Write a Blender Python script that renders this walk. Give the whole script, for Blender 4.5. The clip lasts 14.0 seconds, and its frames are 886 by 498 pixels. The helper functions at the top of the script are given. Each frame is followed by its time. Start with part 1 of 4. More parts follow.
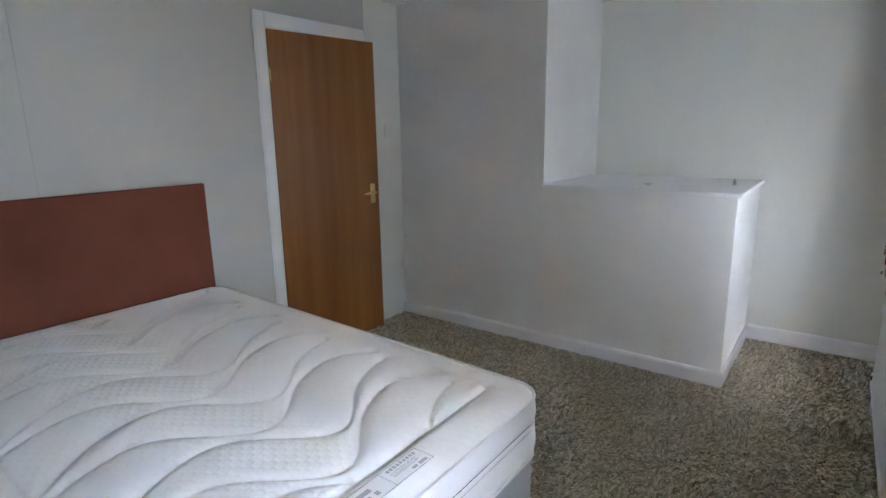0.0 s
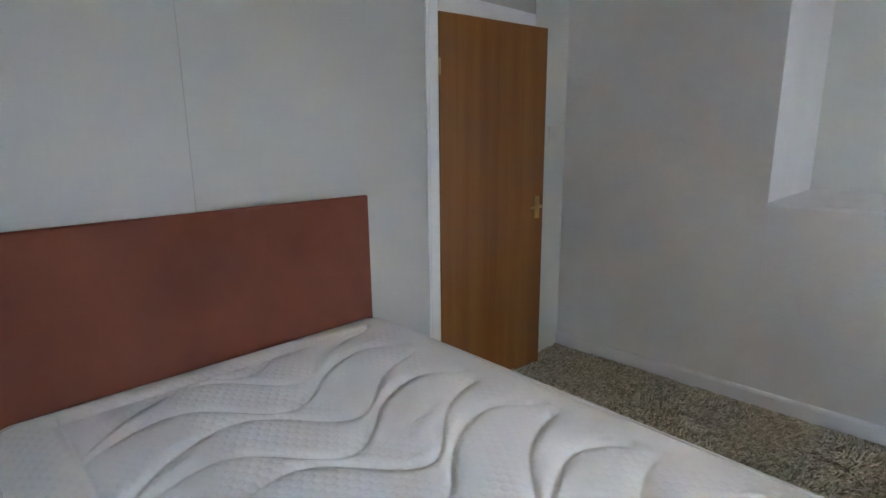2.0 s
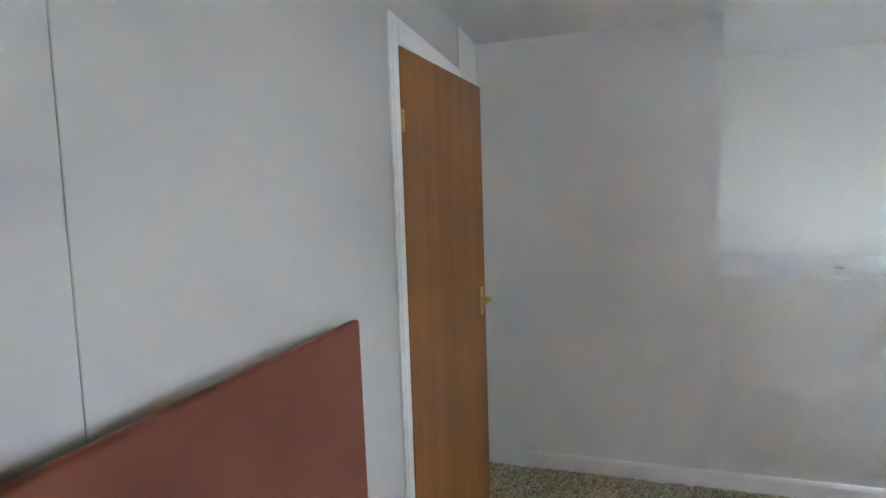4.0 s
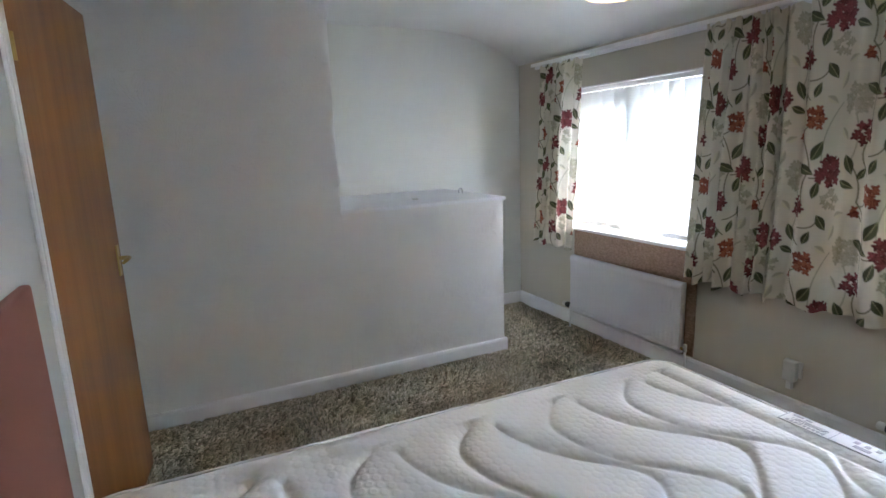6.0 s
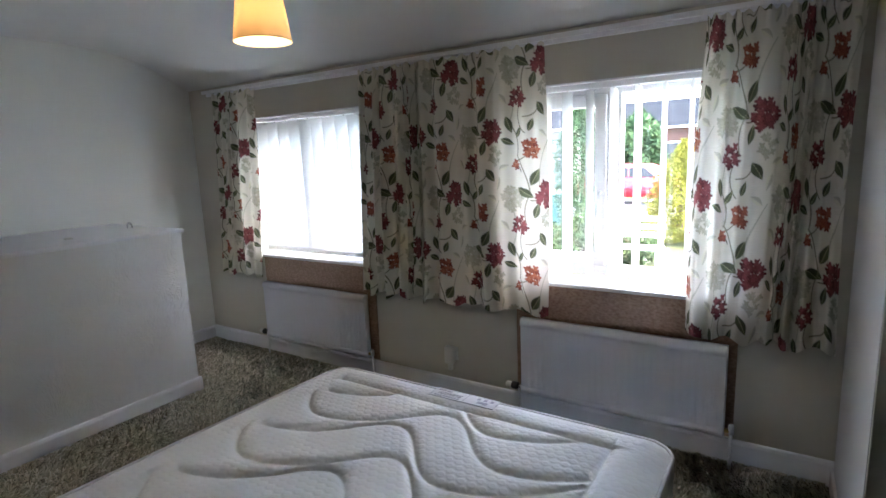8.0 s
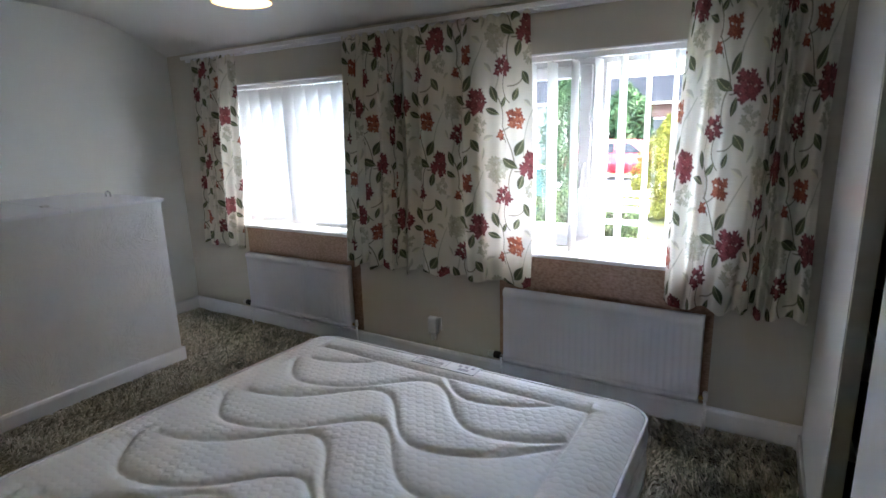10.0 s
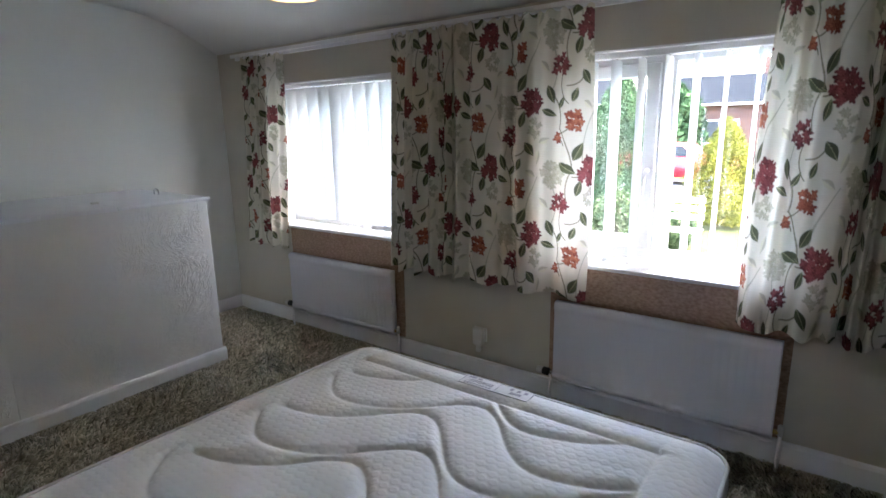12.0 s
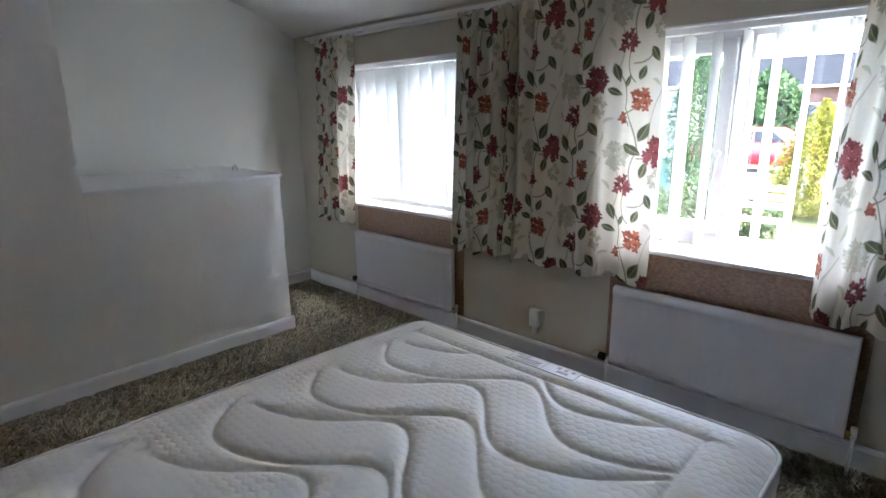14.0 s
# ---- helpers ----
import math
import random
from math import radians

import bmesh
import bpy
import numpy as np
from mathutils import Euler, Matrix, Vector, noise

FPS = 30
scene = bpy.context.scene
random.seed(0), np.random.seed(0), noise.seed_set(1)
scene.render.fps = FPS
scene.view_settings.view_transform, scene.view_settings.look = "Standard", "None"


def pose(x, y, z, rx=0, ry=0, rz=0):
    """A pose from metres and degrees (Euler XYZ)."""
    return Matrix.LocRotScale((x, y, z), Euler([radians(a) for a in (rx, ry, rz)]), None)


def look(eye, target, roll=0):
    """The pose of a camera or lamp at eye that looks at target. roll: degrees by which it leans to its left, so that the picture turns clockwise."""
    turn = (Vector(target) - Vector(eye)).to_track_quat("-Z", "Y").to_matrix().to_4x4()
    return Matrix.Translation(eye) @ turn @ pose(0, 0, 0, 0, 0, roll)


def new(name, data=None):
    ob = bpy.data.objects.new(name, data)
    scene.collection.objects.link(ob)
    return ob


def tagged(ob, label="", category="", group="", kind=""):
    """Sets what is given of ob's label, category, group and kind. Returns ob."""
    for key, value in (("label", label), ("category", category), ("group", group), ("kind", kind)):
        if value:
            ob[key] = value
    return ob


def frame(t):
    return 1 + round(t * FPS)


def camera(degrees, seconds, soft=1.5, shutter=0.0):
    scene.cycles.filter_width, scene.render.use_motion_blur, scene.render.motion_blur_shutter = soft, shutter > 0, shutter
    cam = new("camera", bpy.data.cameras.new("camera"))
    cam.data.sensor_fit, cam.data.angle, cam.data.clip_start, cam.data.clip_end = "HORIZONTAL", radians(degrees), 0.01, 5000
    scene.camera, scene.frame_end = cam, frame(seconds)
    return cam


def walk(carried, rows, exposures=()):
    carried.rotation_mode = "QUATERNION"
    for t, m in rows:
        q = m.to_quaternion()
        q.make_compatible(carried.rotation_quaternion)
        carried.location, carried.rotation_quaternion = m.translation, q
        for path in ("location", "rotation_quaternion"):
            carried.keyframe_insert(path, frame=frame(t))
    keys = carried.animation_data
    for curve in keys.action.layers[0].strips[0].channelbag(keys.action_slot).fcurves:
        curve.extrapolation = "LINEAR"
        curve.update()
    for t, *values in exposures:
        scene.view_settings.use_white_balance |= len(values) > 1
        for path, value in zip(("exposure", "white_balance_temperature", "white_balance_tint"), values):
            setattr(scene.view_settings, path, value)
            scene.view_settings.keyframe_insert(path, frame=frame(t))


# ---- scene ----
cam = camera(79.6, 14.0)
PATH = [
    (0, (0.146, -0.015, 1.405), (-1.027, 1.547, 0.974), -0.9),
    (0.5, (0.096, -0.013, 1.421), (-1.149, 1.497, 1.005), -0.7),
    (1, (-0.063, 0.011, 1.399), (-1.375, 1.454, 0.956), -0.5),
    (1.5, (-0.34, 0.029, 1.425), (-1.668, 1.452, 0.967), -0.5),
    (2, (-0.631, 0.07, 1.417), (-2.022, 1.444, 0.996), -0.5),
    (2.5, (-0.928, 0.142, 1.463), (-2.184, 1.664, 1.137), -0.3),
    (2.7, (-1.053, 0.144, 1.433), (-2.211, 1.75, 1.15), -0.3),
    (4.8, (-2.105, 0.28, 1.46), (-2.204, 2.266, 1.251), -2.0),
    (5, (-2.109, 0.225, 1.45), (-2.029, 2.208, 1.2), -1.8),
    (5.5, (-2.17, 0.176, 1.447), (-1.61, 2.061, 1.08), -2.1),
    (6, (-2.16, 0.047, 1.429), (-1.316, 1.818, 1.042), -2.2),
    (6.5, (-2.176, -0.034, 1.449), (-1.055, 1.585, 1.101), -2.4),
    (7, (-2.159, -0.056, 1.46), (-0.736, 1.307, 1.119), -2.4),
    (7.5, (-2.154, -0.088, 1.47), (-0.56, 1.079, 1.156), -2.4),
    (8, (-2.164, -0.131, 1.46), (-0.512, 0.942, 1.115), -2.3),
    (8.5, (-2.171, -0.151, 1.434), (-0.507, 0.872, 1.004), -2.0),
    (11, (-2.143, -0.122, 1.445), (-0.486, 0.909, 1.007), -1.2),
    (11.5, (-2.096, -0.064, 1.449), (-0.487, 1.037, 1.008), -1.1),
    (12, (-2.061, -0.029, 1.446), (-0.481, 1.118, 1.01), -1.0),
    (12.5, (-2.034, -0.021, 1.449), (-0.477, 1.159, 1.019), -1.0),
    (13, (-2.033, -0.049, 1.45), (-0.534, 1.202, 1.018), -1.0),
    (13.5, (-2.048, -0.072, 1.435), (-0.62, 1.259, 0.997), -0.8),
    (14, (-2.057, -0.094, 1.425), (-0.651, 1.242, 0.936), -0.8),
]
EXPOSURES = [(0, 6.30, 6350, 11), (2.0, 6.38, 6340, 11), (2.7, 6.72, 6310, 11), (5.0, 6.87, 6310, 11), (6.0, 6.56, 6300, 11), (7.0, 5.97, 6300, 11), (7.5, 5.76, 6380, 12), (14, 5.74, 6390, 12)]
walk(cam, [(t, look(eye, target, roll)) for t, eye, target, roll in PATH], EXPOSURES)

# ---- world and light ----
world = bpy.data.worlds.new("overcast_sky")
scene.world = world
world.use_nodes = True
wn = world.node_tree.nodes
sky = wn.new("ShaderNodeTexSky")
sky.sky_type = "NISHITA"
sky.sun_disc = False
sky.sun_elevation = radians(60)
sky.sun_rotation = radians(166)
sky.air_density, sky.dust_density, sky.ozone_density = 1.0, 4.0, 1.0
world.node_tree.links.new(sky.outputs[0], wn["Background"].inputs[0])
wn["Background"].inputs[1].default_value = 0.15

sun = new("sun", bpy.data.lights.new("sun", "SUN"))
sun.data.energy, sun.data.angle, sun.data.color = 0.10, radians(15), (1.0, 0.96, 0.90)
sun.matrix_world = look((0, 0, 30), (-4.2, 16.8, 0))

bulb_light = new("bulb_light", bpy.data.lights.new("bulb_light", "POINT"))
bulb_light.data.energy, bulb_light.data.color, bulb_light.data.shadow_soft_size = 0.015, (1.0, 0.80, 0.56), 0.03
bulb_light.location = (-0.84, 1.447, 1.947)

# ---- materials ----


class Nodes:
    """A small helper round one material's node tree."""

    def __init__(self, name):
        self.mat = bpy.data.materials.new(name)
        self.mat.use_nodes = True
        self.tree = self.mat.node_tree
        self.b = self.tree.nodes["Principled BSDF"]
        self.coord = self.node("ShaderNodeTexCoord").outputs["Object"]

    def node(self, kind, **props):
        n = self.tree.nodes.new(kind)
        for key, value in props.items():
            setattr(n, key, value)
        return n

    def link(self, a, b):
        self.tree.links.new(a, b)

    def noise(self, scale, detail=4.0, rough=0.55, vector=None, distortion=0.0):
        n = self.node("ShaderNodeTexNoise")
        n.inputs["Scale"].default_value, n.inputs["Detail"].default_value = scale, detail
        n.inputs["Roughness"].default_value, n.inputs["Distortion"].default_value = rough, distortion
        self.link(vector or self.coord, n.inputs["Vector"])
        return n.outputs["Fac"]

    def ramp(self, fac, stops):
        r = self.node("ShaderNodeValToRGB").color_ramp
        n = self.tree.nodes[-1]
        while len(r.elements) < len(stops):
            r.elements.new(0.5)
        for e, (pos, col) in zip(r.elements, stops):
            e.position, e.color = pos, (*col, 1.0) if len(col) == 3 else col
        self.link(fac, n.inputs[0])
        return n.outputs["Color"]

    def math(self, op, a, b=None):
        n = self.node("ShaderNodeMath", operation=op)
        for i, v in enumerate((a, b)):
            if v is None:
                continue
            if isinstance(v, (int, float)):
                n.inputs[i].default_value = v
            else:
                self.link(v, n.inputs[i])
        return n.outputs[0]

    def mapping(self, scale=(1, 1, 1), rot=(0, 0, 0), vector=None):
        n = self.node("ShaderNodeMapping")
        n.inputs["Scale"].default_value, n.inputs["Rotation"].default_value = scale, rot
        self.link(vector or self.coord, n.inputs["Vector"])
        return n.outputs[0]

    def mix(self, fac, a, b, blend="MIX"):
        n = self.node("ShaderNodeMixRGB", blend_type=blend)
        for i, v in enumerate((fac, a, b)):
            if isinstance(v, (int, float)):
                n.inputs[i].default_value = v
            elif isinstance(v, tuple):
                n.inputs[i].default_value = (*v, 1.0)
            else:
                self.link(v, n.inputs[i])
        return n.outputs[0]

    def bump(self, height, strength=0.3, distance=0.002, normal=None):
        n = self.node("ShaderNodeBump")
        n.inputs["Strength"].default_value, n.inputs["Distance"].default_value = strength, distance
        self.link(height, n.inputs["Height"])
        if normal:
            self.link(normal, n.inputs["Normal"])
        self.link(n.outputs[0], self.b.inputs["Normal"])
        return n.outputs[0]

    def base(self, colour):
        if isinstance(colour, tuple):
            self.b.inputs["Base Color"].default_value = (*colour, 1.0)
        else:
            self.link(colour, self.b.inputs["Base Color"])

    def dull(self):
        """Little gloss, for weathered outdoor surfaces."""
        self.b.inputs["Specular IOR Level"].default_value = 0.12
        return self

    def set(self, rough=None, metal=None, **more):
        if rough is not None:
            self.b.inputs["Roughness"].default_value = rough
        if metal is not None:
            self.b.inputs["Metallic"].default_value = metal
        for key, value in more.items():
            self.b.inputs[key.replace("_", " ").title()].default_value = value
        return self


def shade(c, k):
    return tuple(min(1.0, v * k) for v in c)


def painted(name, c, rough=0.55, grain=60.0, var=0.05, bump=0.12, dist=0.001):
    """Painted or moulded surface: soft blotches, fine grain and a faint relief."""
    n = Nodes(name).set(rough=rough)
    blot = n.noise(2.3, 5.0, 0.6)
    fine = n.noise(grain, 4.0, 0.6)
    col = n.ramp(blot, [(0.25, shade(c, 1 - var)), (0.75, shade(c, 1 + var))])
    col = n.mix(n.math("MULTIPLY", fine, 0.12), col, shade(c, 0.8))
    n.base(col)
    n.bump(fine, bump, dist)
    return n.mat


def plain(name, c, rough=0.5, metal=0.0):
    n = Nodes(name).set(rough=rough, metal=metal)
    fine = n.noise(90.0, 3.0)
    n.base(n.mix(n.math("MULTIPLY", fine, 0.25), c, shade(c, 0.75)))
    return n.mat


# Cream darkened to offset too much window light on the door wall.
M_CREAM_DIM = painted("cream_paint_dimmed", (0.56, 0.553, 0.53), 0.7, 140.0, 0.02, 0.10, 0.001)
# The same cream made paler; the extra light is in the colour.
M_CREAM_LIT = painted("cream_paint_lit", (0.765, 0.768, 0.72), 0.7, 140.0, 0.02, 0.10, 0.001)
M_BEIGE = painted("beige_wall_paint", (0.60, 0.56, 0.47), 0.7, 140.0, 0.02, 0.10, 0.001)
M_CEIL = painted("white_ceiling_paint", (0.78, 0.775, 0.75), 0.8, 90.0, 0.02, 0.2, 0.001)
M_GLOSS = painted("white_gloss_paint", (0.88, 0.88, 0.90), 0.30, 30.0, 0.02, 0.08, 0.001)
M_UPVC = plain("white_upvc", (0.90, 0.90, 0.90), 0.3)
M_RAD = painted("white_radiator_enamel", (0.71, 0.71, 0.765), 0.4, 40.0, 0.02, 0.03, 0.0005)
M_BRASS = plain("aged_brass", (0.62, 0.45, 0.18), 0.32, 1.0)
M_CHROME = plain("chrome", (0.7, 0.7, 0.72), 0.18, 1.0)
M_BLACK = plain("black_plastic", (0.02, 0.02, 0.022), 0.45)
M_PLASTIC = plain("white_plastic", (0.76, 0.75, 0.72), 0.35)


def textured_wall():
    """Painted blown-vinyl paper: short embossed squiggles in all directions."""
    n = Nodes("embossed_wallpaper_paint").set(rough=0.85).dull()
    c = (0.86, 0.855, 0.84)
    n.base(n.ramp(n.noise(2.0, 5.0), [(0.3, shade(c, 0.97)), (0.7, shade(c, 1.03))]))
    n.bump(n.math("ADD", n.noise(75.0, 3.0, 0.5, distortion=1.2), n.math("MULTIPLY", n.noise(190.0, 4.0), 0.4)), 0.30, 0.002)
    return n.mat


def veneer():
    """Orange-brown sapele veneer with long vertical figure."""
    n = Nodes("sapele_door_veneer").set(rough=0.42, coat_weight=0.15)
    long = n.noise(3.0, 6.0, 0.6, n.mapping((1.0, 3.6, 0.12)))
    fine = n.noise(40.0, 6.0, 0.7, n.mapping((1.0, 4.0, 0.05)))
    pores = n.noise(160.0, 2.0, 0.5, n.mapping((1.0, 3.0, 0.04)))
    col = n.ramp(long, [(0.28, (0.20, 0.070, 0.014)), (0.5, (0.285, 0.108, 0.024)), (0.72, (0.36, 0.150, 0.037))])
    col = n.mix(n.math("MULTIPLY", fine, 0.28), col, (0.18, 0.064, 0.012))
    col = n.mix(n.ramp(pores, [(0.62, (0, 0, 0)), (0.72, (0.35, 0.35, 0.35))]), col, (0.10, 0.032, 0.008))
    n.base(col)
    n.bump(pores, 0.08, 0.0006)
    return n.mat


def suede():
    """Rust-brown brushed suede with rubbed patches."""
    n = Nodes("rust_suede").set(rough=0.9, sheen_weight=0.5, sheen_roughness=0.4)
    n.b.inputs["Sheen Tint"].default_value = (0.95, 0.55, 0.45, 1)
    big = n.noise(3.5, 4.0, 0.6)
    nap = n.noise(260.0, 3.0, 0.7)
    col = n.ramp(big, [(0.25, (0.150, 0.042, 0.020)), (0.55, (0.185, 0.052, 0.026)), (0.80, (0.215, 0.066, 0.035))])
    col = n.mix(n.math("MULTIPLY", nap, 0.3), col, (0.14, 0.036, 0.018))
    spot = n.node("ShaderNodeVectorMath", operation="DISTANCE")
    n.link(n.coord, spot.inputs[0])
    spot.inputs[1].default_value = (-2.49, 0.70, 0.96)
    mark = n.math("ADD", spot.outputs["Value"], n.math("MULTIPLY", n.math("SUBTRACT", n.noise(9.0, 3.0), 0.5), 0.14))
    col = n.mix(n.ramp(mark, [(0.03, (0.38, 0.38, 0.38)), (0.23, (0, 0, 0))]), col, (0.075, 0.022, 0.012))
    n.base(col)
    n.bump(nap, 0.3, 0.001)
    return n.mat


def knit(name="mattress_knit", hexes=0.8):
    """White stretch knit with small raised honeycomb cells."""
    n = Nodes(name).set(rough=0.85, sheen_weight=0.15)
    c = (0.72, 0.715, 0.70)
    total = None
    for ang in (0, 60, 120):
        d = n.node("ShaderNodeVectorMath", operation="DOT_PRODUCT")
        n.link(n.coord, d.inputs[0])
        k = 2 * math.pi / 0.021
        d.inputs[1].default_value = (k * math.cos(radians(ang)) * 0.9, k * math.sin(radians(ang)) * 0.75, 0.0)
        w = n.math("COSINE", d.outputs["Value"])
        total = w if total is None else n.math("ADD", total, w)
    cell = n.ramp(n.math("MULTIPLY_ADD", total, 0.22), [(0.0, (0, 0, 0)), (0.42, (1, 1, 1))])
    cell.node.inputs[0].links[0].from_node.inputs[2].default_value = 0.33
    weave = n.noise(700.0, 2.0, 0.6)
    col = n.ramp(n.noise(3.0, 4.0), [(0.3, shade(c, 0.96)), (0.7, shade(c, 1.02))])
    n.base(col)
    h = n.math("ADD", n.math("MULTIPLY", cell, hexes), n.math("MULTIPLY", weave, 0.15))
    n.bump(h, 0.6, 0.002)
    return n.mat


def carpet_base():
    n = Nodes("carpet_backing").set(rough=1.0)
    n.base(n.ramp(n.noise(90.0, 5.0), [(0.3, (0.06, 0.048, 0.034)), (0.7, (0.13, 0.105, 0.075))]))
    n.bump(n.noise(120.0, 5.0), 0.8, 0.01)
    return n.mat


def carpet_pile():
    """Twisted beige-brown yarn, each tuft a little different."""
    n = Nodes("shag_yarn").set(rough=0.95, sheen_weight=0.2)
    geo = n.node("ShaderNodeNewGeometry")
    col = n.ramp(geo.outputs["Random Per Island"], [(0.0, (0.215, 0.188, 0.136)), (0.3, (0.365, 0.325, 0.24)), (0.7, (0.50, 0.452, 0.345)), (1.0, (0.68, 0.62, 0.49))])
    worn = n.ramp(n.noise(1.6, 4.0), [(0.35, (0.90, 0.89, 0.86)), (0.7, (1.0, 1.0, 1.0))])
    n.base(n.mix(1.0, col, worn, "MULTIPLY"))
    return n.mat


def curtain_cloth():
    """Cream cotton with the printed colours, letting some daylight through."""
    n = Nodes("floral_cotton").set(rough=0.9)
    pr = n.node("ShaderNodeAttribute", attribute_name="print")
    weave = n.noise(900.0, 2.0, 0.6)
    col = n.mix(n.math("MULTIPLY", weave, 0.10), pr.outputs["Color"], (0.35, 0.32, 0.27))
    n.base(col)
    n.bump(n.noise(35.0, 4.0), 0.15, 0.003)
    tr = n.node("ShaderNodeBsdfTranslucent")
    n.link(col, tr.inputs["Color"])
    mix = n.node("ShaderNodeMixShader")
    mix.inputs[0].default_value = 0.27
    out = n.tree.nodes["Material Output"]
    n.link(n.b.outputs[0], mix.inputs[1])
    n.link(tr.outputs[0], mix.inputs[2])
    n.link(mix.outputs[0], out.inputs[0])
    return n.mat


def translucent(name, c, amount, rough=0.7):
    n = Nodes(name).set(rough=rough)
    col = n.mix(n.math("MULTIPLY", n.noise(400.0, 2.0), 0.12), c, shade(c, 0.8))
    n.base(col)
    tr = n.node("ShaderNodeBsdfTranslucent")
    n.link(col, tr.inputs["Color"])
    mix = n.node("ShaderNodeMixShader")
    mix.inputs[0].default_value = amount
    out = n.tree.nodes["Material Output"]
    n.link(n.b.outputs[0], mix.inputs[1])
    n.link(tr.outputs[0], mix.inputs[2])
    n.link(mix.outputs[0], out.inputs[0])
    return n.mat


def glass():
    n = Nodes("window_glass").set(rough=0.0)
    n.b.inputs["Transmission Weight"].default_value = 1.0
    n.b.inputs["IOR"].default_value = 1.45
    n.base((0.97, 0.99, 0.98))
    return n.mat


def copper_panel():
    """Copper-brown hammered hardboard."""
    n = Nodes("copper_hammered_board").set(rough=0.30, metal=0.45)
    v = n.node("ShaderNodeTexNoise")
    v.inputs["Scale"].default_value, v.inputs["Detail"].default_value = 75.0, 3.0
    n.link(n.mapping((1, 0.7, 1.2)), v.inputs["Vector"])
    n.base(n.ramp(v.outputs["Fac"], [(0.35, (0.33, 0.205, 0.135)), (0.65, (0.47, 0.315, 0.225))]))
    n.bump(v.outputs["Fac"], 0.8, 0.004)
    return n.mat


def glow(name, c, strength):
    n = Nodes(name)
    n.base(c)
    n.b.inputs["Emission Color"].default_value = (*c, 1)
    n.b.inputs["Emission Strength"].default_value = strength
    return n.mat


def foliage(name, dark, light):
    n = Nodes(name).set(rough=0.8).dull()
    geo = n.node("ShaderNodeNewGeometry")
    n.base(n.ramp(geo.outputs["Random Per Island"], [(0.0, dark), (1.0, light)]))
    return n.mat


def rough_ground(name, a, b, scale):
    n = Nodes(name).set(rough=0.95).dull()
    f = n.noise(scale, 6.0, 0.65)
    n.base(n.ramp(f, [(0.35, a), (0.65, b)]))
    n.bump(n.noise(scale * 6, 4.0), 0.5, 0.02)
    return n.mat


def brickwork(name, a, b, mortar):
    n = Nodes(name).set(rough=0.9).dull()
    br = n.node("ShaderNodeTexBrick")
    br.inputs["Color1"].default_value, br.inputs["Color2"].default_value, br.inputs["Mortar"].default_value = (*a, 1), (*b, 1), (*mortar, 1)
    br.inputs["Scale"].default_value = 4.4
    n.link(n.mapping((1, 1, 1), (radians(90), 0, radians(90))), br.inputs["Vector"])
    n.base(br.outputs["Color"])
    return n.mat


def roof_tiles():
    n = Nodes("grey_roof_tiles").set(rough=0.95).dull()
    n.base(n.ramp(n.noise(3.0, 5.0), [(0.3, (0.030, 0.030, 0.032)), (0.7, (0.055, 0.053, 0.054))]))
    return n.mat


M_TEX, M_DOOR, M_SUEDE, M_KNIT = textured_wall(), veneer(), suede(), knit()
M_KNIT_SIDE = knit("mattress_side_knit", 0.25)
M_BACKING, M_PILE, M_CURTAIN = carpet_base(), carpet_pile(), curtain_cloth()
M_BLIND = translucent("blind_fabric", (0.76, 0.76, 0.74), 0.135)
M_SHADE = translucent("cream_shade_fabric", (0.80, 0.655, 0.455), 0.37)
M_GLASS, M_COPPERBOARD = glass(), copper_panel()
M_BULB = glow("warm_bulb", (1.0, 0.86, 0.60), 0.6)
M_DIVAN = painted("grey_divan_cloth", (0.40, 0.39, 0.42), 0.9, 300.0, 0.03, 0.4, 0.001)
M_PIPING = plain("mattress_piping", (0.70, 0.70, 0.70), 0.8)
M_STITCH = plain("dark_stitching", (0.10, 0.10, 0.12), 0.8)
M_LABEL = plain("printed_label", (0.72, 0.72, 0.72), 0.8)
M_INK = plain("label_ink", (0.36, 0.36, 0.40), 0.7)
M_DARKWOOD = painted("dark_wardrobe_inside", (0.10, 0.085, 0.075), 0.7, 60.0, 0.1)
M_EDGE = painted("wardrobe_edge", (0.50, 0.49, 0.42), 0.6, 60.0, 0.04)
M_SEAM = plain("paper_seam", (0.46, 0.45, 0.42), 0.8)

# ---- mesh helpers ----


def part(name, bm, material, parent=None, label="", smooth=False):
    """Links a bmesh as one mesh object, under a thing or a part when given."""
    me = bpy.data.meshes.new(name)
    if smooth:
        for f in bm.faces:
            f.smooth = True
    bm.to_mesh(me)
    bm.free()
    me.materials.append(material)
    ob = new(name, me)
    if parent:
        ob.parent = parent
        ob.matrix_parent_inverse = parent.matrix_world.inverted()
    if label:
        ob["label"] = label
    return ob


def thing(name, at, label, category, group=""):
    e = new(name)
    e.empty_display_size = 0.05
    e.location = at
    bpy.context.view_layer.update()
    return tagged(e, label, category, group)


def structure(ob, label, category):
    return tagged(ob, label, category, "", "structure")


def add_box(bm, lo, hi, bevel=0.0, seg=2):
    r = bmesh.ops.create_cube(bm, size=1.0)
    vs = r["verts"]
    for v in vs:
        v.co = Vector([(lo[i] + hi[i]) / 2 + v.co[i] * (hi[i] - lo[i]) for i in range(3)])
    if bevel > 0:
        es = list({e for v in vs for e in v.link_edges})
        bmesh.ops.bevel(bm, geom=es, offset=bevel, segments=seg, profile=0.6, affect="EDGES")
    return bm


def box(lo, hi, bevel=0.0, seg=2):
    return add_box(bmesh.new(), lo, hi, bevel, seg)


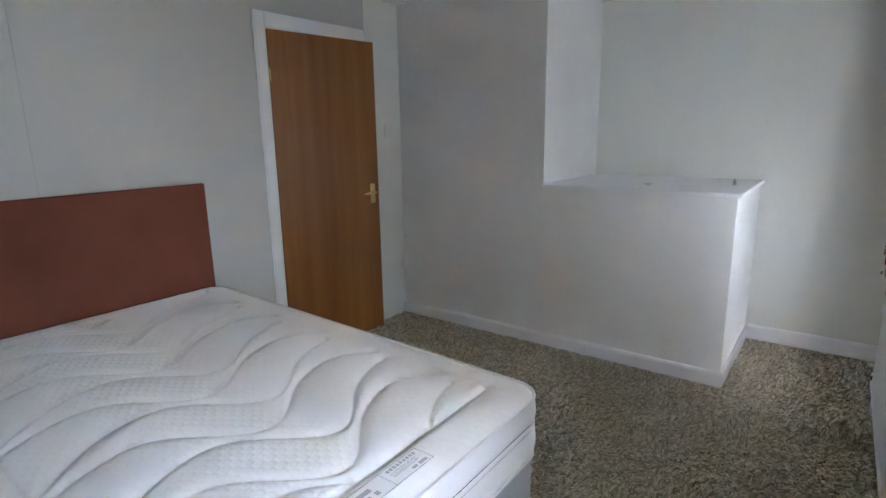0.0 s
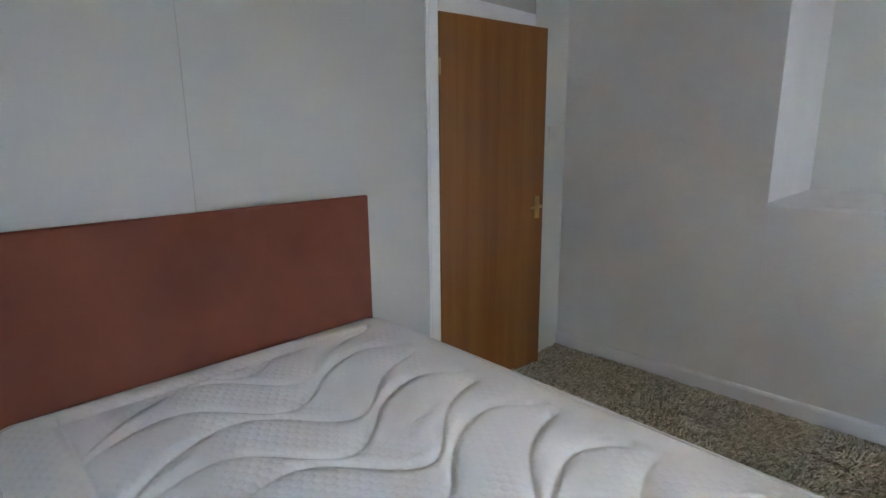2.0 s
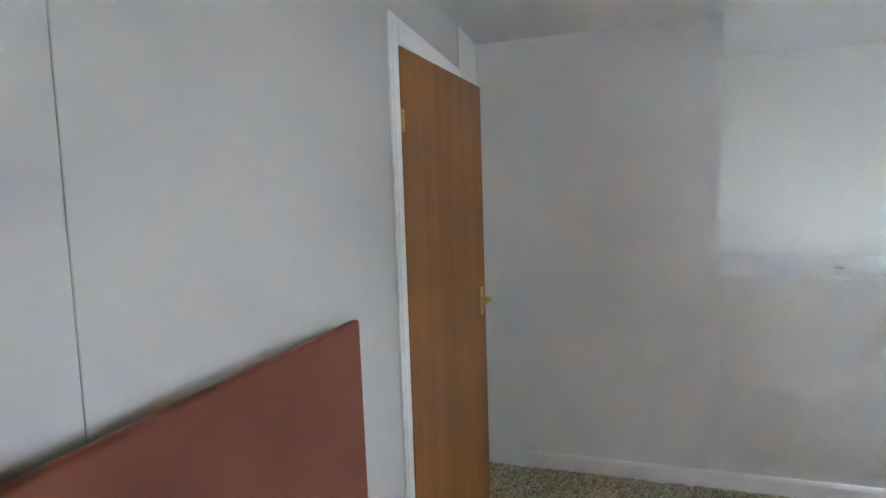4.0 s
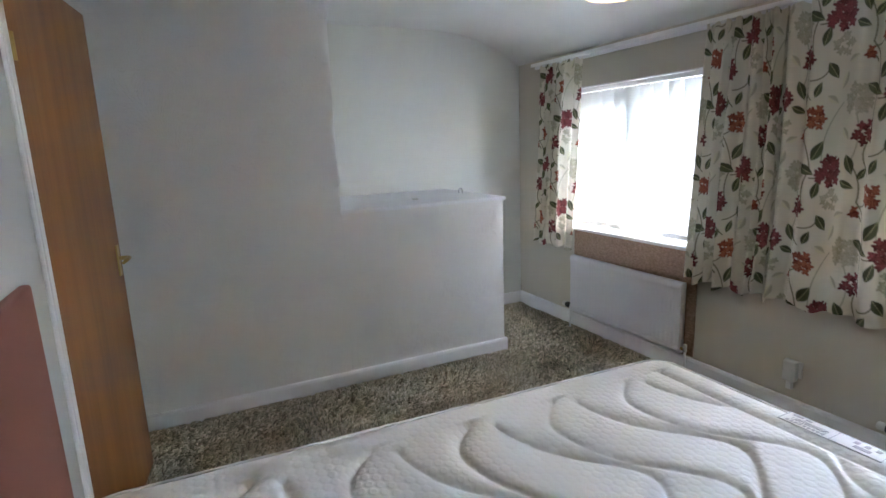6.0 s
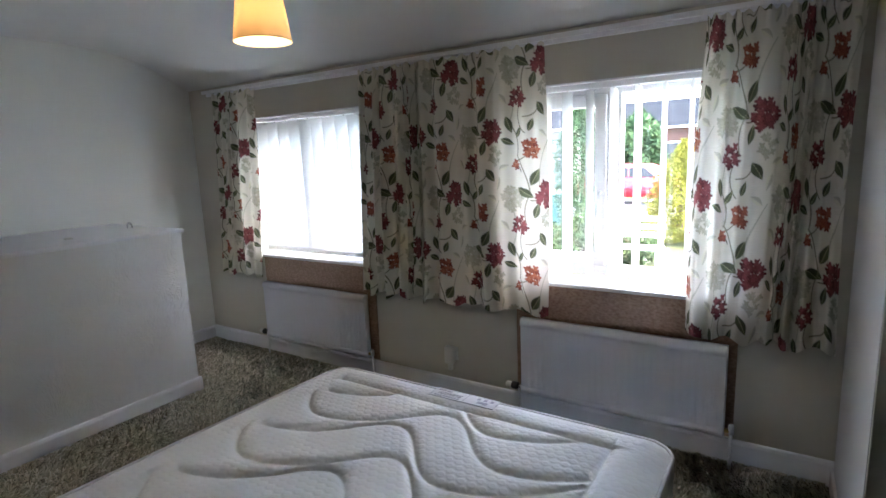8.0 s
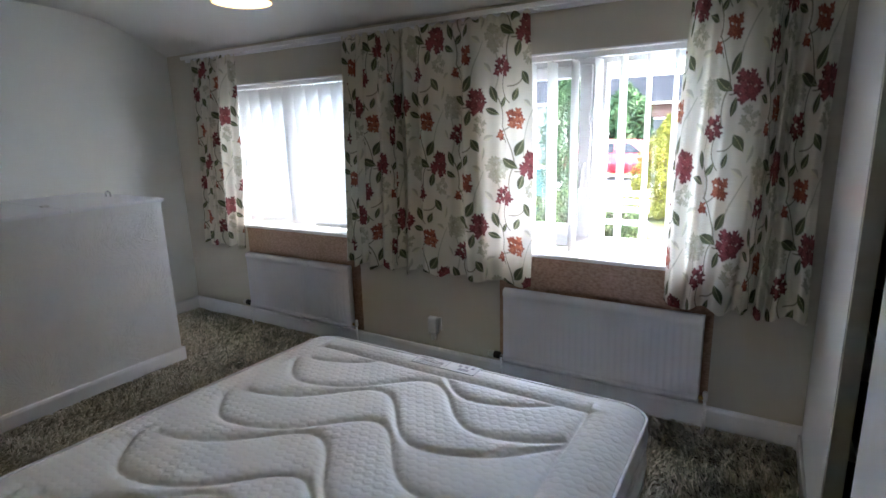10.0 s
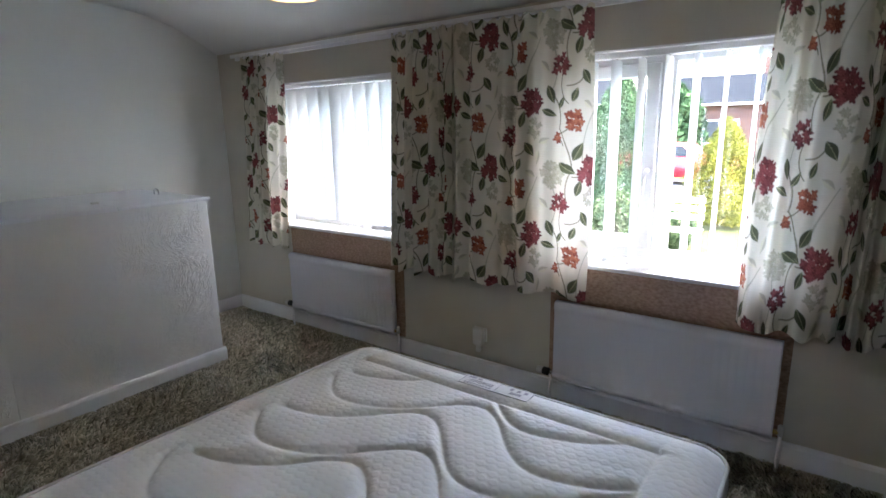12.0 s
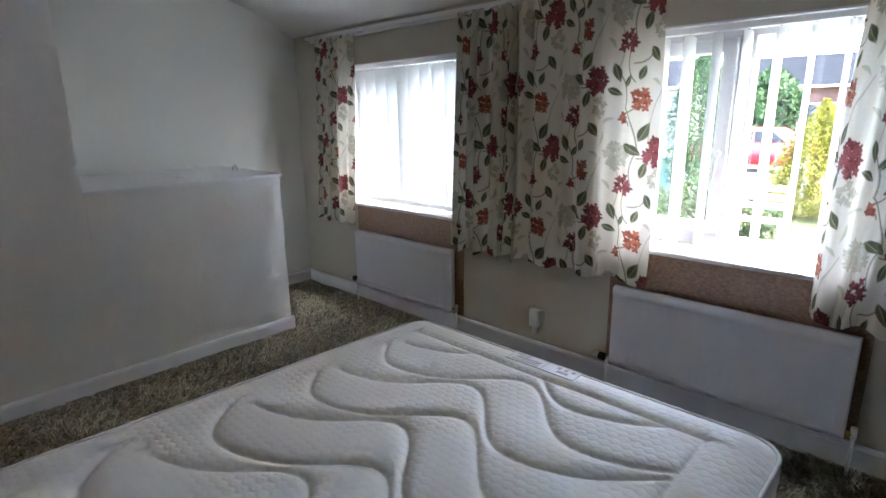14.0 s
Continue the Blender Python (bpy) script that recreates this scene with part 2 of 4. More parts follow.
def add_tube(bm, pts, radius, sides=10, cap=True):
    """A round tube along points; radius is one number or one for each point."""
    pts = [Vector(p) for p in pts]
    rad = radius if isinstance(radius, (list, tuple)) else [radius] * len(pts)
    rings, up = [], Vector((0, 0, 1))
    for i, p in enumerate(pts):
        d = (pts[min(i + 1, len(pts) - 1)] - pts[max(i - 1, 0)]).normalized()
        a = d.cross(up if abs(d.z) < 0.9 else Vector((1, 0, 0))).normalized()
        b = d.cross(a)
        rings.append([bm.verts.new(p + rad[i] * (a * math.cos(2 * math.pi * k / sides) + b * math.sin(2 * math.pi * k / sides))) for k in range(sides)])
    for r0, r1 in zip(rings, rings[1:]):
        for k in range(sides):
            bm.faces.new((r0[k], r0[(k + 1) % sides], r1[(k + 1) % sides], r1[k]))
    if cap:
        bm.faces.new(rings[0][::-1])
        bm.faces.new(rings[-1])
    return bm


def tube(pts, radius, sides=10, cap=True):
    return add_tube(bmesh.new(), pts, radius, sides, cap)


def add_lathe(bm, profile, centre, axis="z", sides=24):
    """Turns (radius, height) pairs round an axis through centre."""
    rings = []
    for r, h in profile:
        ring = []
        for k in range(sides):
            c, s = r * math.cos(2 * math.pi * k / sides), r * math.sin(2 * math.pi * k / sides)
            off = {"z": (c, s, h), "x": (h, c, s), "y": (s, h, c)}[axis]
            ring.append(bm.verts.new(Vector(centre) + Vector(off)))
        rings.append(ring)
    for r0, r1 in zip(rings, rings[1:]):
        for k in range(sides):
            bm.faces.new((r0[k], r0[(k + 1) % sides], r1[(k + 1) % sides], r1[k]))
    return bm


def lathe(profile, centre, axis="z", sides=24):
    return add_lathe(bmesh.new(), profile, centre, axis, sides)


def extrude_y(profile, y0, y1):
    """A prism along y from a closed (x, z) outline."""
    bm = bmesh.new()
    a = [bm.verts.new((x, y0, z)) for x, z in profile]
    b = [bm.verts.new((x, y1, z)) for x, z in profile]
    n = len(profile)
    for i in range(n):
        bm.faces.new((a[i], a[(i + 1) % n], b[(i + 1) % n], b[i]))
    bm.faces.new(a[::-1])
    bm.faces.new(b)
    bmesh.ops.recalc_face_normals(bm, faces=bm.faces)
    return bm


def from_arrays(name, verts, faces, material, smooth=False):
    me = bpy.data.meshes.new(name)
    me.from_pydata(verts.tolist() if hasattr(verts, "tolist") else verts, [], faces.tolist() if hasattr(faces, "tolist") else faces)
    me.materials.append(material)
    if smooth:
        me.polygons.foreach_set("use_smooth", [True] * len(me.polygons))
    me.update()
    return new(name, me)


def grid_faces(nu, nv):
    i = np.arange((nu - 1) * (nv - 1))
    r, c = i // (nv - 1), i % (nv - 1)
    a = r * nv + c
    return np.stack([a, a + 1, a + nv + 1, a + nv], axis=1)


# ---- the room ----
XW, XE = -2.552, 0.47          # door wall, window wall
YB, YF = 3.955, 3.068           # back wall, front of the stair box
YS, YWARD = -0.98, -0.375     # south wall, wardrobe front
ZC = 2.29                     # flat ceiling
DOOR = (1.943, 2.708, 1.99)
BOX_X0, BOX_X1, BOX_Z = -1.366, -0.268, 1.05
WINS = ((2.085, 3.285), (0.025, 1.135))
WZ0, WZ1 = 0.782, 1.79

structure(part("floor", box((XW - 0.2, YS - 0.2, -0.2), (XE + 0.25, YB + 0.2, -0.012)), M_BACKING), "beige shag carpet backing over the bedroom floor", "floor")

bm = bmesh.new()
add_box(bm, (XW - 0.15, YS, -0.012), (XW, DOOR[0] - 0.02, 2.45))
add_box(bm, (XW - 0.15, DOOR[0] - 0.02, DOOR[2] + 0.02), (XW, DOOR[1] + 0.019, 2.45))
structure(part("wall_west", bm, M_CREAM_DIM), "smooth cream painted wall with a door", "wall")
# Continues wall_west; stronger light here is painted in as a paler cream.
structure(part("wall_west_end", box((XW - 0.15, DOOR[1] + 0.02, -0.012), (XW, YB, 2.45)), M_CREAM_LIT), "narrow strip of cream wall beside the door, brighter light put into its colour", "wall")

bm = bmesh.new()
cuts = [YS]
for a, b in sorted(WINS):
    cuts += [a, b]
cuts.append(YB)
for i in range(0, len(cuts), 2):
    add_box(bm, (XE, cuts[i], -0.012), (XE + 0.25, cuts[i + 1], 2.45))
for a, b in WINS:
    add_box(bm, (XE, a, -0.012), (XE + 0.25, b, WZ0 - 0.02))
    add_box(bm, (XE, a, WZ1), (XE + 0.25, b, 2.45))
structure(part("wall_east", bm, M_BEIGE), "beige painted wall with two windows", "wall")

# Back wall takes the paler cream, light painted in for the alcove.
structure(part("wall_north", box((XW - 0.15, YB, -0.012), (XE + 0.25, YB + 0.15, 2.45)), M_CREAM_LIT), "smooth cream painted back wall above the stair box", "wall")
structure(part("wall_south", box((XW - 0.15, YS - 0.15, -0.012), (XE + 0.25, YS, 2.45)), M_CREAM_DIM), "plain painted wall behind the wardrobe", "wall")
stair_wall = structure(part("wall_stair", box((XW, YF, -0.012), (BOX_X0, YB, ZC + 0.1)), M_TEX), "cream wall with embossed paper beside the door", "wall")

slope = [(-0.40, 2.29), (-0.15, 2.278), (0.03, 2.246), (0.17, 2.198), (0.30, 2.140), (0.40, 2.088), (XE + 0.1, 1.985)]
xs_, zs_ = [p[0] for p in slope], [p[1] for p in slope]
knots = np.linspace(0, 1, len(slope))
fine_t = np.linspace(0, 1, 40)
fx, fz = np.interp(fine_t, knots, xs_), np.interp(fine_t, knots, zs_)
for _ in range(12):
    fx[1:-1] = 0.25 * fx[:-2] + 0.5 * fx[1:-1] + 0.25 * fx[2:]
    fz[1:-1] = 0.25 * fz[:-2] + 0.5 * fz[1:-1] + 0.25 * fz[2:]
prof = [(XW - 0.1, ZC)] + list(zip(fx.tolist(), fz.tolist())) + [(XE + 0.1, 2.5), (XW - 0.1, 2.5)]
structure(part("ceiling", extrude_y(prof, YS - 0.1, YB + 0.1), M_CEIL, smooth=False), "white ceiling sloping down to the window wall", "ceiling")

# the boxed-in stair head
box_ob = thing("stair_box", (-0.8, 3.5, 0), "waist-high stair box with embossed paper and a white lid", "stair box")
part("body", box((BOX_X0, YF, -0.012), (BOX_X1, YB, BOX_Z), 0.004), M_TEX, box_ob)
part("lid", box((BOX_X0 - 0.003, YF - 0.016, BOX_Z), (-0.785, YB - 0.002, BOX_Z + 0.022), 0.006), M_GLOSS, box_ob, "white gloss lid board")
part("lid", box((-0.783, YF - 0.016, BOX_Z), (BOX_X1 + 0.018, YB - 0.002, BOX_Z + 0.022), 0.006), M_GLOSS, box_ob, "white gloss lid board")
arc = [(-0.355, 3.50 + 0.03 * math.cos(a), BOX_Z + 0.022 + 0.036 * math.sin(a)) for a in np.linspace(0, math.pi, 11)]
part("handle", tube(arc, 0.005, 8), M_CHROME, box_ob, "small chrome loop handle", True)
part("catch", box((-0.81, 3.30, BOX_Z + 0.022), (-0.775, 3.335, BOX_Z + 0.032), 0.003), M_PLASTIC, box_ob, "small white catch")


def embossing(areas, y, count, seed, parent):
    """Short curved raised strokes of blown-vinyl paper on a wall that faces south."""
    rng = np.random.RandomState(seed)
    sizes = np.array([(a[1] - a[0]) * (a[3] - a[2]) for a in areas])
    which = rng.choice(len(areas), count, p=sizes / sizes.sum())
    A = np.array(areas)[which]
    px = A[:, 0] + 0.03 + (A[:, 1] - A[:, 0] - 0.06) * rng.uniform(size=count)
    pz = A[:, 2] + 0.03 + (A[:, 3] - A[:, 2] - 0.06) * rng.uniform(size=count)
    flow = np.array([noise.noise(Vector((x * 4.5, 3.1, z * 4.5))) for x, z in zip(px, pz)])
    ang = math.pi / 2 + flow * 4.0 + rng.normal(0, 0.35, count)
    bend = rng.normal(0, 1.0, count)
    ln = rng.uniform(0.020, 0.062, count)
    wd = rng.uniform(0.0020, 0.0036, count)
    ht = rng.uniform(0.0015, 0.0028, count)
    cx, cz, rows = px.copy(), pz.copy(), []
    for k in range(6):
        a = ang + bend * (k / 5 - 0.5)
        taper = (0.25, 0.9, 1.0, 1.0, 0.85, 0.2)[k]
        for side, lift in ((-1, 0.0), (0, 1.0), (1, 0.0)):
            rows.append(np.stack([np.clip(cx - np.sin(a) * wd * side * taper, A[:, 0], A[:, 1]), y + 0.0004 - (ht * taper + 0.0005) * lift, np.clip(cz + np.cos(a) * wd * side * taper, A[:, 2], A[:, 3])], axis=1))
        cx, cz = cx + np.cos(a) * ln / 5, cz + np.sin(a) * ln / 5
    V = np.stack(rows, axis=1).reshape(-1, 3)
    base = np.arange(count)[:, None] * 18
    F = np.concatenate([base + np.array([[3 * k + s, 3 * k + s + 1, 3 * k + s + 4, 3 * k + s + 3]]) for k in range(5) for s in (0, 1)])
    ob = from_arrays("embossing", V, F, M_TEX, True)
    ob.parent = parent
    ob.matrix_parent_inverse = parent.matrix_world.inverted()
    return tagged(ob, "raised strokes of the embossed paper", "", "", "stuff")


embossing([(BOX_X0, BOX_X1 - 0.004, 0.085, BOX_Z - 0.005)], YF, 5600, 3, box_ob)
embossing([(XW, BOX_X0, 0.085, ZC)], YF, 12000, 4, stair_wall)


def skirting(name, profile_axis, a, b, face, out, h=0.085, d=0.016):
    """A board with a rounded top along x or y."""
    bm = bmesh.new()
    prof = [(0, -0.012), (d, -0.012), (d, h - 0.018), (d * 0.75, h - 0.005), (d * 0.35, h), (0, h)]
    v0, v1 = [], []
    for o, z in prof:
        p = face + out * o
        v0.append(bm.verts.new((a, p, z) if profile_axis == "x" else (p, a, z)))
        v1.append(bm.verts.new((b, p, z) if profile_axis == "x" else (p, b, z)))
    n = len(prof)
    for i in range(n):
        bm.faces.new((v0[i], v0[(i + 1) % n], v1[(i + 1) % n], v1[i]))
    bm.faces.new(v0[::-1])
    bm.faces.new(v1)
    bmesh.ops.recalc_face_normals(bm, faces=bm.faces)
    return structure(part(name, bm, M_GLOSS), "white gloss skirting board with a rounded top", "skirting")


skirting("baseboard", "x", XW, BOX_X1 + 0.016, YF, -1)
skirting("baseboard", "y", YF - 0.014, YB, BOX_X1, 1)
skirting("baseboard", "x", BOX_X1 + 0.016, XE, YB, -1, 0.1)
skirting("baseboard", "y", YWARD, YB - 0.016, XE, -1, 0.105)
skirting("baseboard", "y", YWARD, 1.858, XW, 1)

# wallpaper seams on the door wall
for y, z0, z1 in ((0.755, 0.1, 2.29), (2.716, 2.0, 2.29)):
    structure(part("trim", box((XW, y - 0.0012, z0), (XW + 0.0022, y + 0.0012, z1)), M_SEAM), "thin vertical paper seam on the cream wall", "seam")

# ---- door ----
door = thing("door_1", (XW, 2.4, 0), "flush sapele-veneer door standing slightly ajar, brass lever", "door")
tagged(door, kind="structure")
AJAR = pose(XW, DOOR[0], 0, 0, 0, -7.4) @ pose(-XW, -DOOR[0], 0)


def on_leaf(ob):
    """Swings a part with the leaf about its hinges."""
    ob.matrix_world = AJAR @ ob.matrix_world
    return ob


on_leaf(part("leaf", box((XW - 0.036, DOOR[0] + 0.003, 0.012), (XW + 0.008, DOOR[1] - 0.003, DOOR[2] - 0.003), 0.002), M_DOOR, door, "orange-brown veneered leaf"))
bm = bmesh.new()
add_box(bm, (XW - 0.14, DOOR[0] - 0.02, -0.012), (XW + 0.004, DOOR[0], DOOR[2] + 0.02))
add_box(bm, (XW - 0.14, DOOR[1], -0.012), (XW + 0.001, DOOR[1] + 0.02, DOOR[2] + 0.02))
add_box(bm, (XW - 0.14, DOOR[0], DOOR[2]), (XW + 0.004, DOOR[1], DOOR[2] + 0.02))
part("lining", bm, M_GLOSS, door, "white gloss lining")


def architrave(lo, hi):
    return add_box(box(lo, hi, 0.005), (lo[0], lo[1] + (0.012 if hi[2] - lo[2] > 1 else 0), lo[2] + 0.004), (hi[0] + 0.004, hi[1] - (0.03 if hi[2] - lo[2] > 1 else 0), hi[2] - 0.028), 0.002)


part("architrave", architrave((XW, 1.860, -0.012), (XW + 0.011, 1.934, 2.078)), M_GLOSS, door, "white gloss architrave")
part("architrave", architrave((XW, 1.934, 1.994), (XW + 0.010, 2.714, 2.078)), M_GLOSS, door, "white gloss architrave")
lever = part("plate", box((XW + 0.008, 2.632, 0.93), (XW + 0.014, 2.670, 1.062), 0.004), M_BRASS, door, "brass back plate")
part("lever", tube([(XW + 0.008, 2.651, 1.005), (XW + 0.045, 2.651, 1.005), (XW + 0.052, 2.642, 1.005), (XW + 0.052, 2.597, 1.003), (XW + 0.048, 2.556, 0.999)], [0.010, 0.009, 0.009, 0.008, 0.006], 10), M_BRASS, lever, "brass lever", True)
on_leaf(lever)
for z in (0.24, 1.70):
    hinge = part("hinge", tube([(XW + 0.013, DOOR[0] - 0.001, z), (XW + 0.013, DOOR[0] - 0.001, z + 0.076)], 0.0055, 10), M_BRASS, door, "painted steel butt hinge", True)
    for k in range(1, 5):
        part("knuckle", lathe([(0.0056, -0.0012), (0.0068, 0.0), (0.0056, 0.0012)], (XW + 0.013, DOOR[0] - 0.001, z + 0.0152 * k), "z", 10), M_BRASS, hinge)

# Unseen closed box, added so no sun leaks in past the ajar leaf.
bm = bmesh.new()
add_box(bm, (-3.65, 1.2, -0.2), (XW - 0.16, 3.4, -0.012))
add_box(bm, (-3.65, 1.2, -0.012), (-3.55, 3.4, 2.45))
add_box(bm, (-3.55, 1.2, -0.012), (XW - 0.15, 1.3, 2.45))
add_box(bm, (-3.55, 3.3, -0.012), (XW - 0.15, 3.4, 2.45))
add_box(bm, (-3.65, 1.2, 2.45), (XW, 3.4, 2.55))
structure(part("wall_light_block", bm, M_CREAM_DIM), "added unseen box behind the door that keeps sunlight out", "wall")

# ---- light switch ----
sw = thing("light_switch", (XW, 2.93, 1.42), "square white plastic light switch on the wall", "switch")
part("plate", box((XW, 2.889, 1.377), (XW + 0.009, 2.975, 1.463), 0.004), M_PLASTIC, sw)
part("rocker", box((XW + 0.009, 2.925, 1.402), (XW + 0.014, 2.939, 1.434), 0.002), M_PLASTIC, sw)

# ---- windows ----


def window(name, ya, yb, mullion):
    win = thing(name, (XE + 0.16, (ya + yb) / 2, WZ0), "white plastic double-glazed window in the east wall", "window")
    tagged(win, kind="structure")
    x0, x1 = XE + 0.15, XE + 0.22
    z0, z1, f = WZ0 + 0.012, WZ1, 0.055
    bm = bmesh.new()
    add_box(bm, (x0 + 0.001, ya + 0.002, z0), (x1, ya + f, z1), 0.006)
    add_box(bm, (x0, yb - f, z0), (x1, yb, z1), 0.006)
    add_box(bm, (x0 + 0.002, ya + f - 0.004, z0), (x1 - 0.002, yb - f + 0.004, z0 + f), 0.006)
    add_box(bm, (x0 + 0.002, ya + f - 0.004, z1 - f), (x1 - 0.002, yb - f + 0.004, z1), 0.006)
    add_box(bm, (x0 + 0.003, mullion - 0.035, z0 + f - 0.004), (x1 - 0.003, mullion + 0.035, z1 - f + 0.004), 0.006)
    part("window_frame", bm, M_UPVC, win)
    # opening light on the north side
    s, y0, y1, za, zb = 0.06, mullion + 0.036, yb - f - 0.001, z0 + f + 0.001, z1 - f - 0.001
    bm = bmesh.new()
    add_box(bm, (x0 - 0.016, y0, za), (x1 - 0.02, y0 + s, zb), 0.007)
    add_box(bm, (x0 - 0.016, y1 - s, za), (x1 - 0.02, y1, zb), 0.007)
    add_box(bm, (x0 - 0.014, y0 + s - 0.004, za), (x1 - 0.022, y1 - s + 0.004, za + s), 0.007)
    add_box(bm, (x0 - 0.014, y0 + s - 0.004, zb - s), (x1 - 0.022, y1 - s + 0.004, zb), 0.007)
    sash = part("sash", bm, M_UPVC, win, "white opening sash")
    if name == "window_2":
        part("handle", tube([(x0 - 0.016, y0 + 0.03, 1.24), (x0 - 0.045, y0 + 0.03, 1.24), (x0 - 0.048, y0 + 0.034, 1.20), (x0 - 0.046, y0 + 0.04, 1.12)], [0.012, 0.010, 0.009, 0.007], 8), M_UPVC, sash, "white lever handle", True)
    for a, b, c, d in ((y0 + s - 0.003, y1 - s + 0.003, za + s - 0.003, zb - s + 0.003), (ya + f - 0.003, mullion - 0.032, z0 + f - 0.003, z1 - f + 0.003)):
        p = part("pane", box((x0 + 0.03, a, c), (x0 + 0.036, b, d)), M_GLASS, win, "clear glass pane")
        p.visible_shadow = False
    bm = bmesh.new()
    add_box(bm, (XE + 0.001, ya, WZ0), (x0, ya + 0.008, WZ1 - 0.008))
    add_box(bm, (XE + 0.001, yb - 0.008, WZ0), (x0, yb, WZ1 - 0.008))
    add_box(bm, (XE + 0.001, ya, WZ1 - 0.008), (x0, yb, WZ1))
    part("reveal", bm, M_GLOSS, win, "white painted reveal")
    part("window_sill", box((XE - 0.052, ya - 0.03, WZ0 - 0.02), (XE + 0.15, yb + 0.03, WZ0), 0.006), M_GLOSS, win, "white gloss window board")
    return win


window("window_1", *WINS[0], 2.685)
window("window_2", *WINS[1], 0.617)

# ---- vertical blinds ----


def blind(ya, yb, step, turn, first, label, group):
    b = thing("vertical_blind", (XE + 0.05, (ya + yb) / 2, WZ1), label, "blind", group)
    part("headrail", box((XE + 0.045, ya + 0.01, WZ1 - 0.034), (XE + 0.095, yb - 0.01, WZ1), 0.005), M_UPVC, b, "white aluminium headrail")
    y, w, xc = first, 0.0635, XE + 0.070
    while y < yb - 0.03:
        a = radians(turn + random.uniform(-3, 3))
        bm, cols = bmesh.new(), []
        zt, zb = WZ1 - 0.04, WZ0 + 0.012
        for i in range(7):
            q = -1 + i / 3
            bow = 0.006 * (1 - q * q)
            dx, dy = q * w * math.sin(a) + bow * math.cos(a), q * w * math.cos(a) - bow * math.sin(a)
            cols.append([bm.verts.new((xc + dx, y + dy, zt + (zb - zt) * j / 6)) for j in range(7)])
        for c0, c1 in zip(cols, cols[1:]):
            for j in range(6):
                bm.faces.new((c0[j], c1[j], c1[j + 1], c0[j + 1]))
        slat = part("slat", bm, M_BLIND, b, smooth=True)
        part("weight", box((-0.0022, -w + 0.003, 0.004), (0.0022, w - 0.003, 0.034), 0.001), M_PLASTIC, slat).matrix_world = pose(xc, y, zb, 0, 0, -math.degrees(a))
        part("hanger", box((xc - 0.006, y - 0.006, zt - 0.004), (xc + 0.006, y + 0.006, zt + 0.012), 0.002), M_PLASTIC, slat)
        y += step
    for dx in (-0.03, 0.03):
        part("chain", tube([(xc + dx, ya + 0.02 + (yb - ya - 0.04) * i / 24, WZ0 + 0.020 - 0.004 * abs(math.sin(i * math.pi / 2))) for i in range(25)], 0.0014, 5), M_PLASTIC, b)
    return b


blind(*WINS[0], 0.113, -19, 2.15, "closed white vertical blind with overlapping fabric slats", "window blinds")
blind(*WINS[1], 0.117, 92, 0.132, "white vertical blind with its slats turned open", "window blinds")

# ---- radiators and the boards behind them ----


